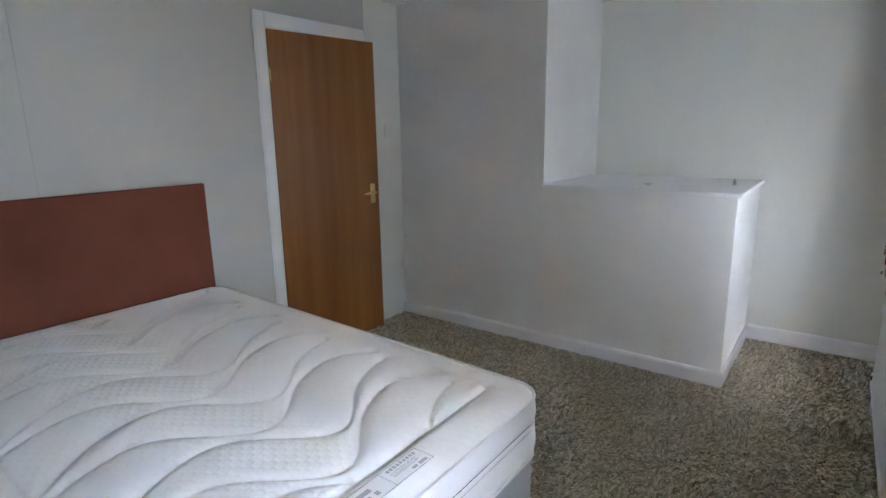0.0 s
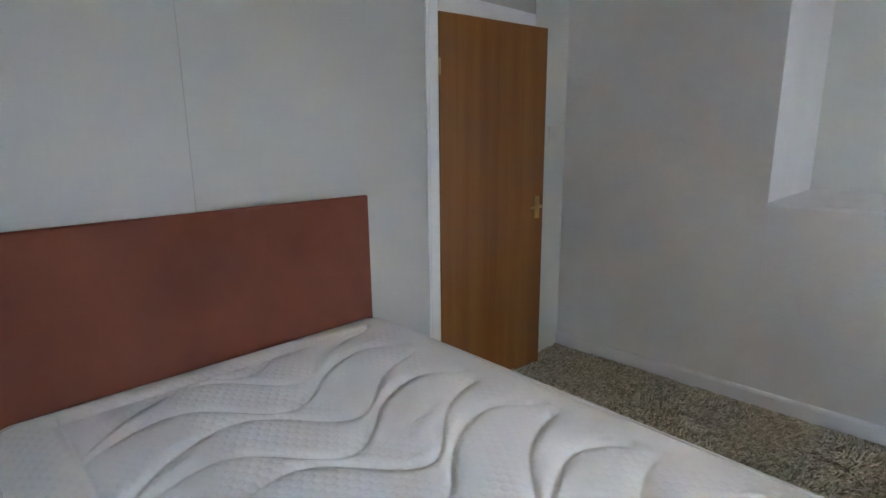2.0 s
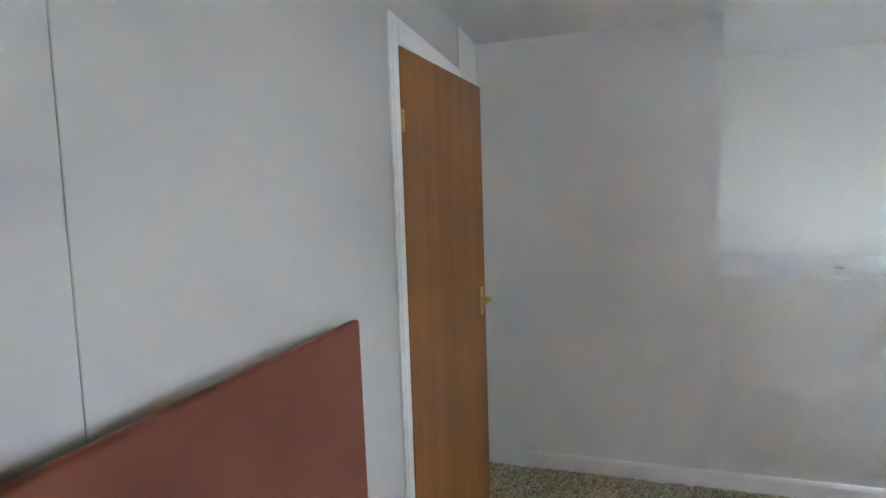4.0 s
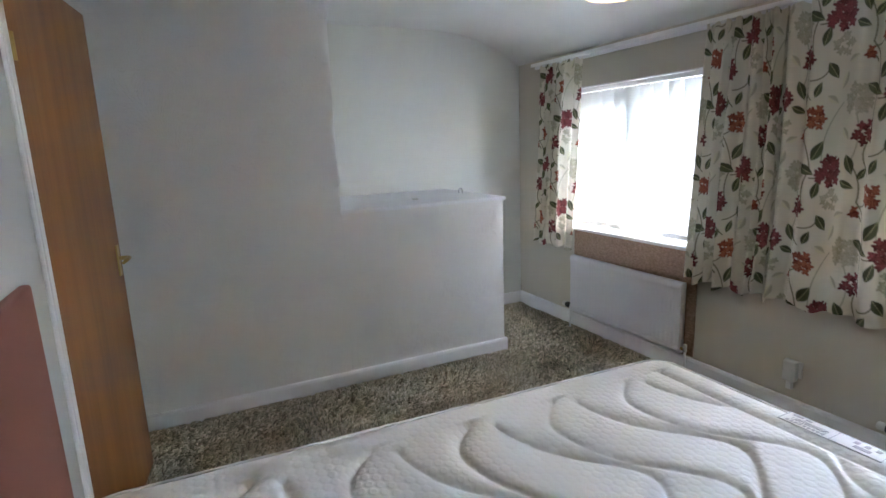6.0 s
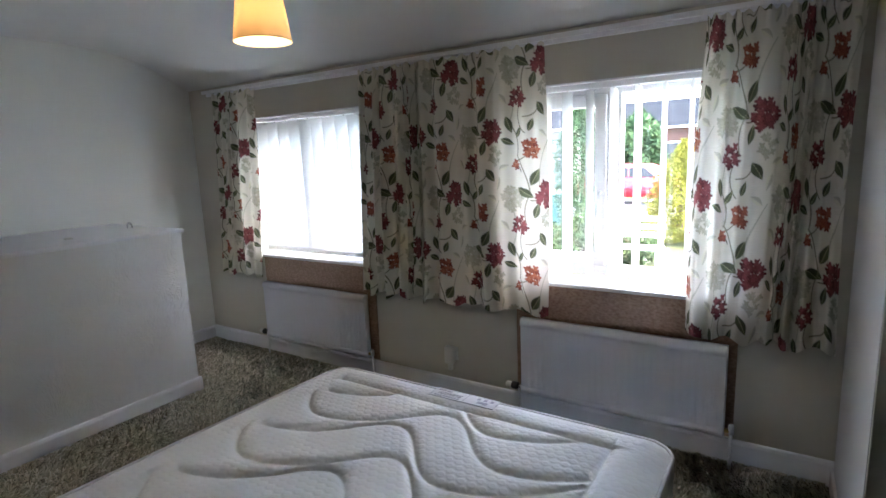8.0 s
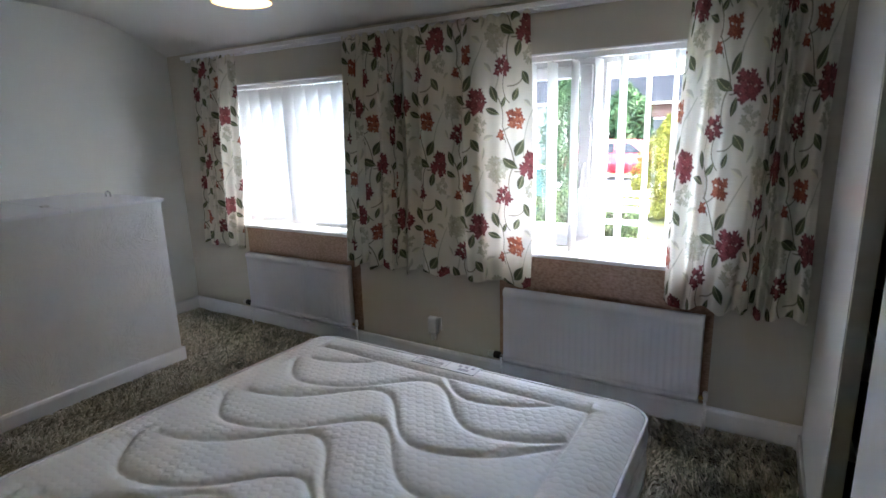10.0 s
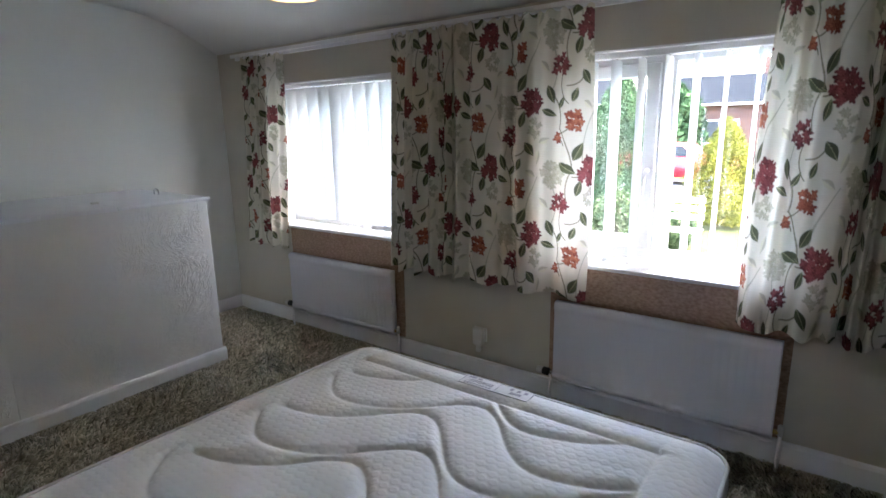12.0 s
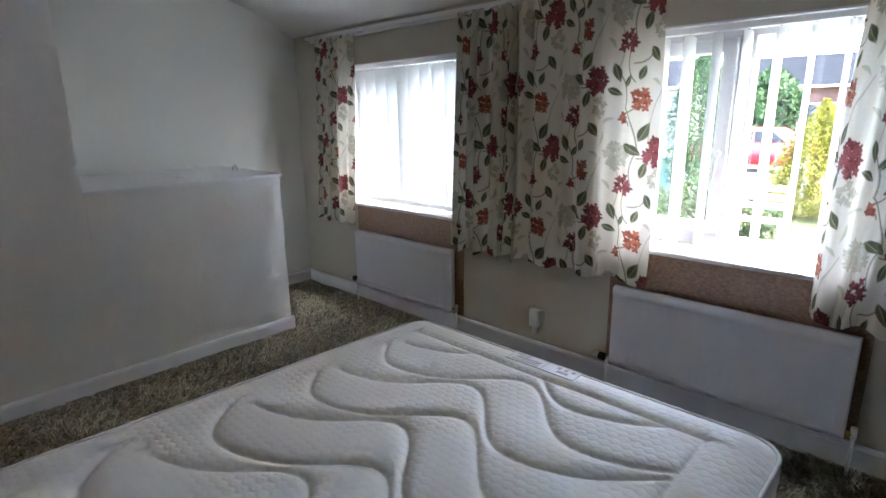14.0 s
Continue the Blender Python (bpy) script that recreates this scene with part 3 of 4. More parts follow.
def radiator(y0, y1, z0=0.146, z1=0.578):
    r = thing("radiator", (XE - 0.07, (y0 + y1) / 2, z0), "white single-panel radiator under the window", "radiator", "radiators under the windows")
    xf, xb = XE - 0.10, XE - 0.055
    bm = bmesh.new()
    # ribbed pressed face: columns along y, rows along z
    pitch, ny = 0.0333, int((y1 - y0 - 0.03) / 0.0333 * 10)
    ys = np.linspace(y0, y1, ny)
    zs = [z0, z0 + 0.006, z0 + 0.03, z0 + 0.036, z0 + 0.046, z1 - 0.052, z1 - 0.040, z1 - 0.034, z1 - 0.008, z1]
    dep = [0.020, 0.004, 0.0, 0.006, 0.010, 0.010, 0.006, 0.0, 0.004, 0.020]
    grid = []
    for y in ys:
        rib = 0.5 + 0.5 * math.cos(2 * math.pi * (y - y0 - 0.03) / pitch)
        rib = max(0.0, min(1.0, (rib - 0.25) * 2.2)) if y0 + 0.03 < y < y1 - 0.03 else 1.0
        edge = 0.008 if y in (ys[0], ys[-1]) else 0.0
        grid.append([bm.verts.new((xf + d + edge - (0.0024 * rib if 4 <= j <= 5 else 0.0), y, z)) for j, (z, d) in enumerate(zip(zs, dep))])
    back = [[bm.verts.new((xb, y, z)) for z in (z0, z1)] for y in (y0, y1)]
    for c0, c1 in zip(grid, grid[1:]):
        for j in range(len(zs) - 1):
            bm.faces.new((c0[j], c0[j + 1], c1[j + 1], c1[j]))
    for col, bk in ((grid[0], back[0]), (grid[-1], back[1])):
        bm.faces.new(col + [bk[1], bk[0]])
    bm.faces.new([c[0] for c in grid] + [back[1][0], back[0][0]])
    bm.faces.new([c[-1] for c in grid] + [back[1][1], back[0][1]])
    bm.faces.new((back[0][0], back[0][1], back[1][1], back[1][0]))
    bmesh.ops.recalc_face_normals(bm, faces=bm.faces)
    part("panel", bm, M_RAD, r, "ribbed white steel panel", True)
    for y in (y0 + 0.15, y1 - 0.15):
        part("bracket", box((xb, y - 0.02, z0 + 0.05), (XE - 0.008, y + 0.02, z1 - 0.05), 0.003), M_RAD, r)
    # thermostatic valve at the north end, lockshield at the south end
    xv, zv = XE - 0.075, z0 + 0.03
    v = part("valve", tube([(xv, y1, zv), (xv, y1 + 0.03, zv)], 0.011, 12), M_CHROME, r, "chrome valve", True)
    part("collar", lathe([(0.0, 0.022), (0.019, 0.022), (0.021, 0.030), (0.021, 0.055), (0.018, 0.060), (0.0, 0.060)], (xv, y1, zv), "y", 16), M_BLACK, v, "black collar", True)
    part("cap", lathe([(0.0, 0.060), (0.017, 0.060), (0.018, 0.066), (0.018, 0.088), (0.015, 0.094), (0.0, 0.094)], (xv, y1, zv), "y", 16), M_PLASTIC, v, "white end cap", True)
    part("pipe", tube([(xv, y1 + 0.018, zv), (xv, y1 + 0.018, -0.01)], 0.0075, 10), M_GLOSS, r, "white painted pipe", True)
    w = part("valve", tube([(xv, y0, zv), (xv, y0 - 0.028, zv)], 0.010, 12), M_BRASS, r, "brass valve", True)
    part("cap", lathe([(0.0, -0.012), (0.012, -0.012), (0.012, 0.028), (0.009, 0.034), (0.0, 0.034)], (xv, y0 - 0.028, zv), "z", 14), M_PLASTIC, w, "white cap", True)
    part("pipe", tube([(xv, y0 - 0.028, zv - 0.01), (xv, y0 - 0.028, -0.01)], 0.0075, 10), M_GLOSS, r, "white painted pipe", True)
    return r


for y0, y1, ya, yb in ((2.152, 3.158, 2.122, 3.215), (0.042, 1.043, 0.010, 1.10)):
    structure(part("trim", box((XE - 0.006, ya, 0.115), (XE, yb, WZ0 - 0.022), 0.001), M_COPPERBOARD), "copper-brown hammered board behind the radiator", "wall panel")
    radiator(y0, y1)

# ---- socket with a plug-in unit ----
so = thing("wall_socket", (XE, 1.54, 0.25), "white wall socket with a plugged-in white unit", "socket")
part("plate", box((XE - 0.009, 1.497, 0.222), (XE, 1.583, 0.308), 0.004), M_PLASTIC, so)
part("unit", box((XE - 0.05, 1.510, 0.205), (XE - 0.009, 1.572, 0.313), 0.012, 3), M_PLASTIC, so, "white plug-in unit", True)
part("plug", box((XE - 0.04, 1.528, 0.162), (XE - 0.012, 1.554, 0.210), 0.006), M_PLASTIC, so)

# ---- curtain rail and curtains ----
rail = thing("curtain_rail", (XE - 0.06, 1.7, 2.0), "long white plastic curtain rail above both windows", "curtain rail")
part("rail", box((XE - 0.075, YWARD + 0.02, 1.992), (XE - 0.055, 3.68, 2.016), 0.004), M_UPVC, rail)
part("batten", box((XE - 0.022, YWARD + 0.02, 1.98), (XE, 3.70, 2.022), 0.003), M_GLOSS, rail, "white painted batten")
for y in np.linspace(-0.2, 3.6, 8):
    part("bracket", box((XE - 0.056, y - 0.012, 1.99), (XE - 0.021, y + 0.012, 2.012), 0.002), M_UPVC, rail)

TU, TV = 0.60, 0.65


def floral(u, v):
    """Colours of the print at fabric places u (across) and v (down), in metres."""
    rng = np.random.RandomState(5)
    col = np.empty((len(u), 3))
    col[:] = (0.76, 0.72, 0.62)

    def rel(cu, cv):
        du = (u - cu + TU / 2) % TU - TU / 2
        dv = (v - cv + TV / 2) % TV - TV / 2
        return du, dv

    def stem(points, c, w):
        for (a0, b0), (a1, b1) in zip(points, points[1:]):
            du, dv = rel((a0 + a1) / 2, (b0 + b1) / 2)
            lx, ly = (a1 - a0) / 2, (b1 - b0) / 2
            t = np.clip((du * lx + dv * ly) / (lx * lx + ly * ly), -1, 1)
            d = np.hypot(du - t * lx, dv - t * ly)
            k = np.clip((w + 0.0022 - d) / 0.0036, 0, 1)[:, None]
            col[:] = col * (1 - k) + np.array(c) * k

    def arc(a, b, bend, steps=8):
        (x0, y0), (x1, y1) = a, b
        out = []
        for i in range(steps + 1):
            t = i / steps
            k = bend * 4 * t * (1 - t)
            out.append((x0 + (x1 - x0) * t - (y1 - y0) * k, y0 + (y1 - y0) * t + (x1 - x0) * k))
        return out

    def leaf(cu, cv, ang, ln, wd, c, vein):
        du, dv = rel(cu, cv)
        s, k = math.sin(ang), math.cos(ang)
        a, b = (du * k + dv * s) / ln, -du * s + dv * k
        half = wd * np.clip(1 - a * a, 0, 1) ** 1.15 * (1 - 0.25 * a)
        k = np.where(np.abs(a) < 1, np.clip((half - np.abs(b)) / 0.003 + 0.4, 0, 1), 0)[:, None]
        own = np.array(c) * (1.0 + 0.45 * (b > 0))[:, None]
        own = np.where((np.abs(b) < 0.0018)[:, None], np.array(vein), own)
        col[:] = col * (1 - k) + own * k

    def cluster(cu, cv, r, c, light, florets, petal, hollow=0.0, squash=1.15):
        """A flower head of many small petals with paler edges."""
        du, dv = rel(cu, cv)
        near = np.abs(du) + np.abs(dv) < 3.2 * r
        px, py = du[near], dv[near]
        first, second, tone = np.full(len(px), 9.0), np.full(len(px), 9.0), np.zeros(len(px))
        for i in range(florets):
            q = math.sqrt(hollow + (1 - hollow) * (i + 0.5) / florets)
            a = i * 2.39996 + rng.normal(0, 0.25)
            fx, fy = r * q * math.cos(a), r * squash * q * math.sin(a)
            th = np.arctan2(py - fy, px - fx)
            d = np.hypot(px - fx, py - fy) / (petal * (0.80 + 0.24 * np.cos(4 * th + a * 3)))
            closer = d < first
            second = np.where(closer, first, np.minimum(second, d))
            tone = np.where(closer, rng.uniform(-0.25, 0.35), tone)
            first = np.where(closer, d, first)
        k = np.clip((1.05 - first) / 0.25, 0, 1)[:, None]
        seam = np.clip(1.15 - (second - first) * 3.2, 0, 1) * 0.5
        m = np.clip(0.22 + tone + seam * (0.4 + first) + 0.35 * (first < 0.22), 0, 1)[:, None]
        own = np.array(c) * (1 - m) + np.array(light) * m
        col[near] = col[near] * (1 - k) + own * k

    pale, pale2 = (0.41, 0.40, 0.29), (0.58, 0.55, 0.44)
    green, gvein = (0.070, 0.080, 0.038), (0.30, 0.30, 0.17)
    brown = (0.19, 0.18, 0.11)
    red, red2 = (0.100, 0.010, 0.014), (0.33, 0.080, 0.085)
    rust, rust2 = (0.20, 0.032, 0.016), (0.50, 0.17, 0.09)
    drops = ((0.0, 0.0), (TU / 2, TV / 2))
    # pale sprays behind
    for ou, ov in drops:
        stem(arc((0.04 + ou, 0.36 + ov), (-0.04 + ou, 0.60 + ov), 0.10), pale, 0.0018)
        stem(arc((-0.183 + ou, 0.09 + ov), (-0.20 + ou, 0.30 + ov), -0.10), pale, 0.0018)
        cluster(-0.183 + ou, 0.025 + ov, 0.052, pale, pale2, 30, 0.0195)
        cluster(0.017 + ou, 0.125 + ov, 0.040, pale, pale2, 14, 0.0165, 0.15)
        for cu, cv, an, ln in ((0.038, 0.270, 1.9, 0.040), (-0.010, 0.345, 0.6, 0.032), (-0.225, 0.165, 0.9, 0.034), (0.075, 0.185, -0.4, 0.030)):
            leaf(cu + ou, cv + ov, an, ln, 0.015, (0.50, 0.48, 0.37), pale2)
    # dark stems, leaves and flowers
    for ou, ov in drops:
        for points in (arc((0.12, -0.02), (0.145, 0.13), -0.10), arc((0.145, 0.13), (0.215, 0.32), -0.06), arc((0.215, 0.32), (0.195, 0.48), 0.10), arc((-0.085, 0.03), (-0.02, 0.0), 0.15), arc((0.15, 0.15), (0.215, 0.10), 0.15), arc((0.17, 0.21), (0.14, 0.175), 0.1), arc((-0.13, 0.19), (-0.105, 0.34), 0.18), arc((-0.112, 0.26), (-0.03, 0.20), 0.2)):
            stem([(p + ou, q + ov) for p, q in points], brown, 0.0022)
        for cu, cv, an, ln, wd in ((-0.105, -0.005, 0.5, 0.043, 0.020), (0.105, -0.030, 1.25, 0.046, 0.017), (0.098, 0.055, 0.45, 0.038, 0.015), (0.158, 0.008, -1.0, 0.034, 0.013), (0.240, 0.235, -1.1, 0.050, 0.021), (0.178, 0.315, 0.6, 0.042, 0.019), (-0.018, 0.225, 1.0, 0.042, 0.019), (0.245, 0.405, -1.3, 0.044, 0.016), (-0.075, 0.300, -1.2, 0.036, 0.014)):
            leaf(cu + ou, cv + ov, an, ln, wd * 1.1, green, gvein)
        cluster(ou, ov, 0.054, red, red2, 30, 0.0205)
        cluster(-0.145 + ou, 0.167 + ov, 0.041, red, red2, 11, 0.0200, 0.05)
        cluster(0.223 + ou, 0.092 + ov, 0.039, rust, rust2, 13, 0.0195)
        cluster(0.137 + ou, 0.172 + ov, 0.015, rust, rust2, 4, 0.017)
    return col


def curtain(y_top, y_bot, folds, depth, u0, label, seed, res=0.0036, z_top=1.985, z_bot=0.615, flat=0.0, off=0.100, v0=0.238):
    """A pleated curtain; y_top and y_bot are its (north, south) edges above and below."""
    rng = np.random.RandomState(seed)
    ph = rng.uniform(0, 6.28, 5)
    s = np.linspace(0, 1, 2400)

    def fold(s, t):
        warp = s + 0.030 * np.sin(2 * np.pi * 1.3 * s + ph[0]) + 0.018 * np.sin(2 * np.pi * 2.7 * s + ph[1])
        amp = depth * (0.55 + 0.45 * np.sin(2 * np.pi * 0.9 * s + ph[2]) ** 2)
        amp = amp * np.clip(1 - flat * np.clip((s - 0.10) / 0.3, 0, 1), 0.1, 1)
        loose = np.sin(2 * np.pi * folds * warp + ph[3] + 0.5 * t)
        tight = np.sin(2 * np.pi * folds * 1.0 * warp + ph[3]) + 0.45 * np.sin(2 * np.pi * folds * 3 * warp + ph[4])
        w = np.clip(1 - t / 0.09, 0, 1)
        return amp * ((1 - w) * loose * (0.9 + 0.25 * t) + w * tight * 0.62)

    width = abs(y_top[1] - y_top[0])
    x = fold(s, 0.5)
    length = np.concatenate([[0], np.cumsum(np.hypot(np.diff(x), np.diff(s) * width))])
    nu, nv = int(length[-1] / res), int((z_top - z_bot) / res)
    uu = np.linspace(0, length[-1], nu)
    ss = np.interp(uu, length, s)
    tt = np.linspace(0, 1, nv)
    S, T = np.meshgrid(ss, tt, indexing="ij")
    U, V = np.meshgrid(uu, tt * (z_top - z_bot), indexing="ij")
    yn = y_top[0] + (y_bot[0] - y_top[0]) * T
    ys = y_top[1] + (y_bot[1] - y_top[1]) * T
    waist = 0.018 * np.sin(np.pi * T) * np.sin(2 * np.pi * S + ph[1])
    Y = yn + (ys - yn) * S + waist
    X = XE - off + fold(S, T)
    X = np.minimum(X, XE - 0.056)
    hem = 0.016 * np.sin(2 * np.pi * folds * 0.5 * S + ph[4]) + 0.006 * np.sin(2 * np.pi * folds * S + ph[2])
    Z = z_top - (z_top - z_bot) * T + hem * T ** 3 - 0.016 * np.clip(1 - T / 0.05, 0, 1) * np.sin(2 * np.pi * folds * S + ph[0]) ** 2
    verts = np.stack([X.ravel(), Y.ravel(), Z.ravel()], axis=1)
    ob = from_arrays("curtain", verts, grid_faces(nu, nv), M_CURTAIN, True)
    attr = ob.data.color_attributes.new("print", "FLOAT_COLOR", "POINT")
    rgb = floral(U.ravel() + u0, V.ravel() + v0)
    attr.data.foreach_set("color", np.concatenate([rgb, np.ones((len(rgb), 1))], axis=1).astype(np.float32).ravel())
    return tagged(ob, label, "curtain", "floral curtains")


curtain((3.56, 3.07), (3.645, 3.17), 6.0, 0.021, 0.10, "cream curtain with red and orange flowers, gathered narrow beside the wall", 3, off=0.079)
curtain((2.068, 1.645), (2.128, 1.645), 7.0, 0.037, 0.33, "cream floral curtain in deep gathered folds between the windows", 8)
curtain((1.642, 0.888), (1.642, 0.868), 6.0, 0.031, 0.02, "cream floral curtain hanging nearly flat beside the open blind", 12, flat=0.35)
curtain((0.182, -0.345), (0.225, -0.34), 7.0, 0.038, 0.20, "cream floral curtain with red flowers beside the wardrobe", 21)

# ---- bed ----
BX0, BX1, BY0, BY1 = -2.478, -0.566, 0.104, 1.460
ZT, HEAD_RISE = 0.600, 0.042

base = thing("divan_base", (-1.5, 0.8, 0), "grey fabric divan base under the mattress", "bed base")
part("body", box((BX0 + 0.01, BY0 + 0.015, 0.04), (BX1 - 0.02, BY1 - 0.015, 0.335), 0.015, 3), M_DIVAN, base)
for x in (BX0 + 0.1, BX1 - 0.12):
    for y in (BY0 + 0.12, BY1 - 0.12):
        part("castor", lathe([(0.0, -0.012), (0.024, -0.012), (0.026, 0.0), (0.018, 0.04), (0.0, 0.04)], (x, y, 0.0), "z", 14), M_BLACK, base, "black castor", True)


def rounded_outline(x0, x1, y0, y1, r, step=0.02):
    pts = []
    for cx, cy, a0 in ((x1 - r, y1 - r, 0), (x0 + r, y1 - r, 90), (x0 + r, y0 + r, 180), (x1 - r, y0 + r, 270)):
        for i in range(9):
            a = radians(a0 + 90 * i / 8)
            pts.append((cx + r * math.cos(a), cy + r * math.sin(a)))
    out = []
    for (ax, ay), (bx, by) in zip(pts, pts[1:] + pts[:1]):
        n = max(1, int(math.hypot(bx - ax, by - ay) / step))
        out += [(ax + (bx - ax) * i / n, ay + (by - ay) * i / n) for i in range(n)]
    return out


def mattress():
    m = thing("mattress", (-1.5, 0.8, 0.335), "bare white double mattress quilted in waves on the divan", "mattress")
    R = 0.085
    nx, ny = 400, 286
    X, Y = np.meshgrid(np.linspace(BX0, BX1, nx), np.linspace(BY0, BY1, ny), indexing="ij")
    # square corners pulled in to round ones
    cx, cy = np.clip(X, BX0 + R, BX1 - R), np.clip(Y, BY0 + R, BY1 - R)
    dx, dy = X - cx, Y - cy
    d = np.hypot(dx, dy)
    k = np.where(d > 1e-9, np.maximum(np.abs(dx), np.abs(dy)) / np.maximum(d, 1e-9), 1.0)
    X, Y = cx + dx * k, cy + dy * k
    edge = np.minimum.reduce([X - BX0, BX1 - X, Y - BY0, BY1 - Y])
    corner = R - np.hypot(X - cx, Y - cy)
    edge = np.where((np.abs(dx) > 1e-9) & (np.abs(dy) > 1e-9), corner, edge)
    edge = np.maximum(edge, 0)
    bx0, bx1, by0, by1 = BX0 + 0.12, -0.70, 0.255, 1.335
    inside = (X > bx0) & (X < bx1) & (Y > by0) & (Y < by1)
    groove = np.full(X.shape, 9.0)
    # the straight quilting line along the foot, the head and the south side
    for line, ok in ((np.abs(X - bx1), (Y > by0) & (Y < by1)), (np.abs(X - bx0), (Y > by0) & (Y < by1)), (np.abs(Y - by0), (X > bx0) & (X < bx1))):
        groove = np.where(ok, np.minimum(groove, line), groove)
    lam, north = 0.69, 1.29
    for i in range(-1, 12):
        odd = i % 2
        mean = -0.715 - 0.1525 * i - (0.0125 if odd else 0.0)
        peak = 0.79 if odd else 0.90
        a = 0.105
        w = 2 * np.pi * (Y - peak) / lam
        f = mean + a * np.cos(w) + 0.018 * np.cos(2 * w + 0.6)
        slope = a * np.sin(w) * 2 * np.pi / lam
        dist = np.abs(X - f) / np.sqrt(1 + slope ** 2)
        stop = north + (0.03 if odd else 0.0)
        over = np.clip(Y - stop, 0, None)
        dist = np.where(inside, np.hypot(dist, over * 1.2), 9.0)
        groove = np.minimum(groove, dist)
    puff = 0.72 * (1 - np.exp(-(groove / 0.013) ** 1.2)) + 0.28 * (1 - np.exp(-(groove / 0.045)))
    rnd = np.array([noise.noise(Vector((x * 7, y * 7, 0.3))) for x, y in zip(X.ravel(), Y.ravel())]).reshape(X.shape)
    crease = np.array([noise.noise(Vector((x * 42 + y * 12, y * 15 - x * 5, 2.1))) for x, y in zip(X.ravel(), Y.ravel())]).reshape(X.shape)
    Z = ZT - 0.018 * (1 - puff) + 0.0018 * rnd - 0.0022 * np.clip(crease - 0.12, 0, 1)
    roll = np.clip(1 - edge / 0.10, 0, 1)
    Z = Z - 0.030 * roll ** 2.2
    Z = Z + HEAD_RISE * (BX1 - X) / (BX1 - BX0)
    verts = np.stack([X.ravel(), Y.ravel(), Z.ravel()], axis=1)
    top = from_arrays("quilted_top", verts, grid_faces(nx, ny), M_KNIT, True)
    top.parent = m
    top.matrix_parent_inverse = m.matrix_world.inverted()
    top["label"] = "white quilted knit top"
    # border
    outline = rounded_outline(BX0, BX1, BY0, BY1, R)
    prof = [(0.006, ZT - 0.034), (0.010, ZT - 0.050), (0.013, ZT - 0.080), (0.010, ZT - 0.108), (0.006, ZT - 0.112), (0.010, ZT - 0.118), (0.010, ZT - 0.132), (0.006, ZT - 0.137), (0.012, ZT - 0.150), (0.014, ZT - 0.180), (0.010, ZT - 0.215), (0.002, ZT - 0.238), (-0.03, ZT - 0.243)]
    bm, rings = bmesh.new(), []

    def ring_at(o, z):
        pts = []
        n = len(outline)
        for i, (x, y) in enumerate(outline):
            (ax, ay), (bx, by) = outline[i - 1], outline[(i + 1) % n]
            tx, ty = bx - ax, by - ay
            ln = math.hypot(tx, ty)
            pts.append((x + ty / ln * o, y - tx / ln * o, z + HEAD_RISE * (BX1 - x) / (BX1 - BX0)))
        return pts

    for o, z in prof:
        rings.append([bm.verts.new((p[0], p[1], p[2] + 0.002 * noise.noise(Vector((p[0] * 9, p[1] * 9, z * 20))))) for p in ring_at(o, z)])
    for r0, r1 in zip(rings, rings[1:]):
        for i in range(len(outline)):
            j = (i + 1) % len(outline)
            bm.faces.new((r0[i], r0[j], r1[j], r1[i]))
    bmesh.ops.recalc_face_normals(bm, faces=bm.faces)
    part("side_border", bm, M_KNIT_SIDE, m, "white knitted side border", True)
    for name, o, z, r, mt in (("piping", 0.006, ZT - 0.031, 0.006, M_PIPING), ("piping", 0.004, ZT - 0.238, 0.006, M_PIPING), ("stitch_line", 0.0065, ZT - 0.1125, 0.0022, M_STITCH), ("stitch_line", 0.0065, ZT - 0.1345, 0.0022, M_STITCH)):
        pts = ring_at(o, z)
        part(name, tube(pts + pts[:1], r, 6, False), mt, m, "", True)
    # sewn label at the foot
    zl = ZT + 0.0012
    lab = part("label", box((-0.668, 0.665, zl - 0.0015), (-0.600, 0.93, zl), 0.0004), M_LABEL, m, "grey printed label at the foot")
    for x0, x1, y0, y1 in ((-0.6665, -0.665, 0.667, 0.928), (-0.603, -0.6015, 0.667, 0.928), (-0.665, -0.603, 0.667, 0.6685), (-0.665, -0.603, 0.9265, 0.928), (-0.665, -0.603, 0.79, 0.7912)):
        part("rule", box((x0, y0, zl), (x1, y1, zl + 0.0006)), M_INK, lab)
    for i in range(9):
        part("lettering", box((-0.659, 0.808 + i * 0.012, zl), (-0.649, 0.816 + i * 0.012, zl + 0.0006)), M_INK, lab)
    for i in range(4):
        part("line", box((-0.643 + i * 0.005, 0.808, zl), (-0.6415 + i * 0.005, 0.905 - 0.008 * (i % 2), zl + 0.0006)), M_INK, lab)
    part("mark", box((-0.619, 0.885, zl), (-0.609, 0.915, zl + 0.0006)), M_INK, lab)
    part("mark", box((-0.619, 0.86, zl), (-0.610, 0.878, zl + 0.0006)), M_INK, lab)
    part("mark", box((-0.650, 0.7, zl), (-0.636, 0.74, zl + 0.0006), 0.0002), M_INK, lab)
    for i in range(3):
        part("lettering", box((-0.628, 0.685 + i * 0.026, zl), (-0.614, 0.697 + i * 0.026, zl + 0.0006)), M_INK, lab)
    return m


mattress()


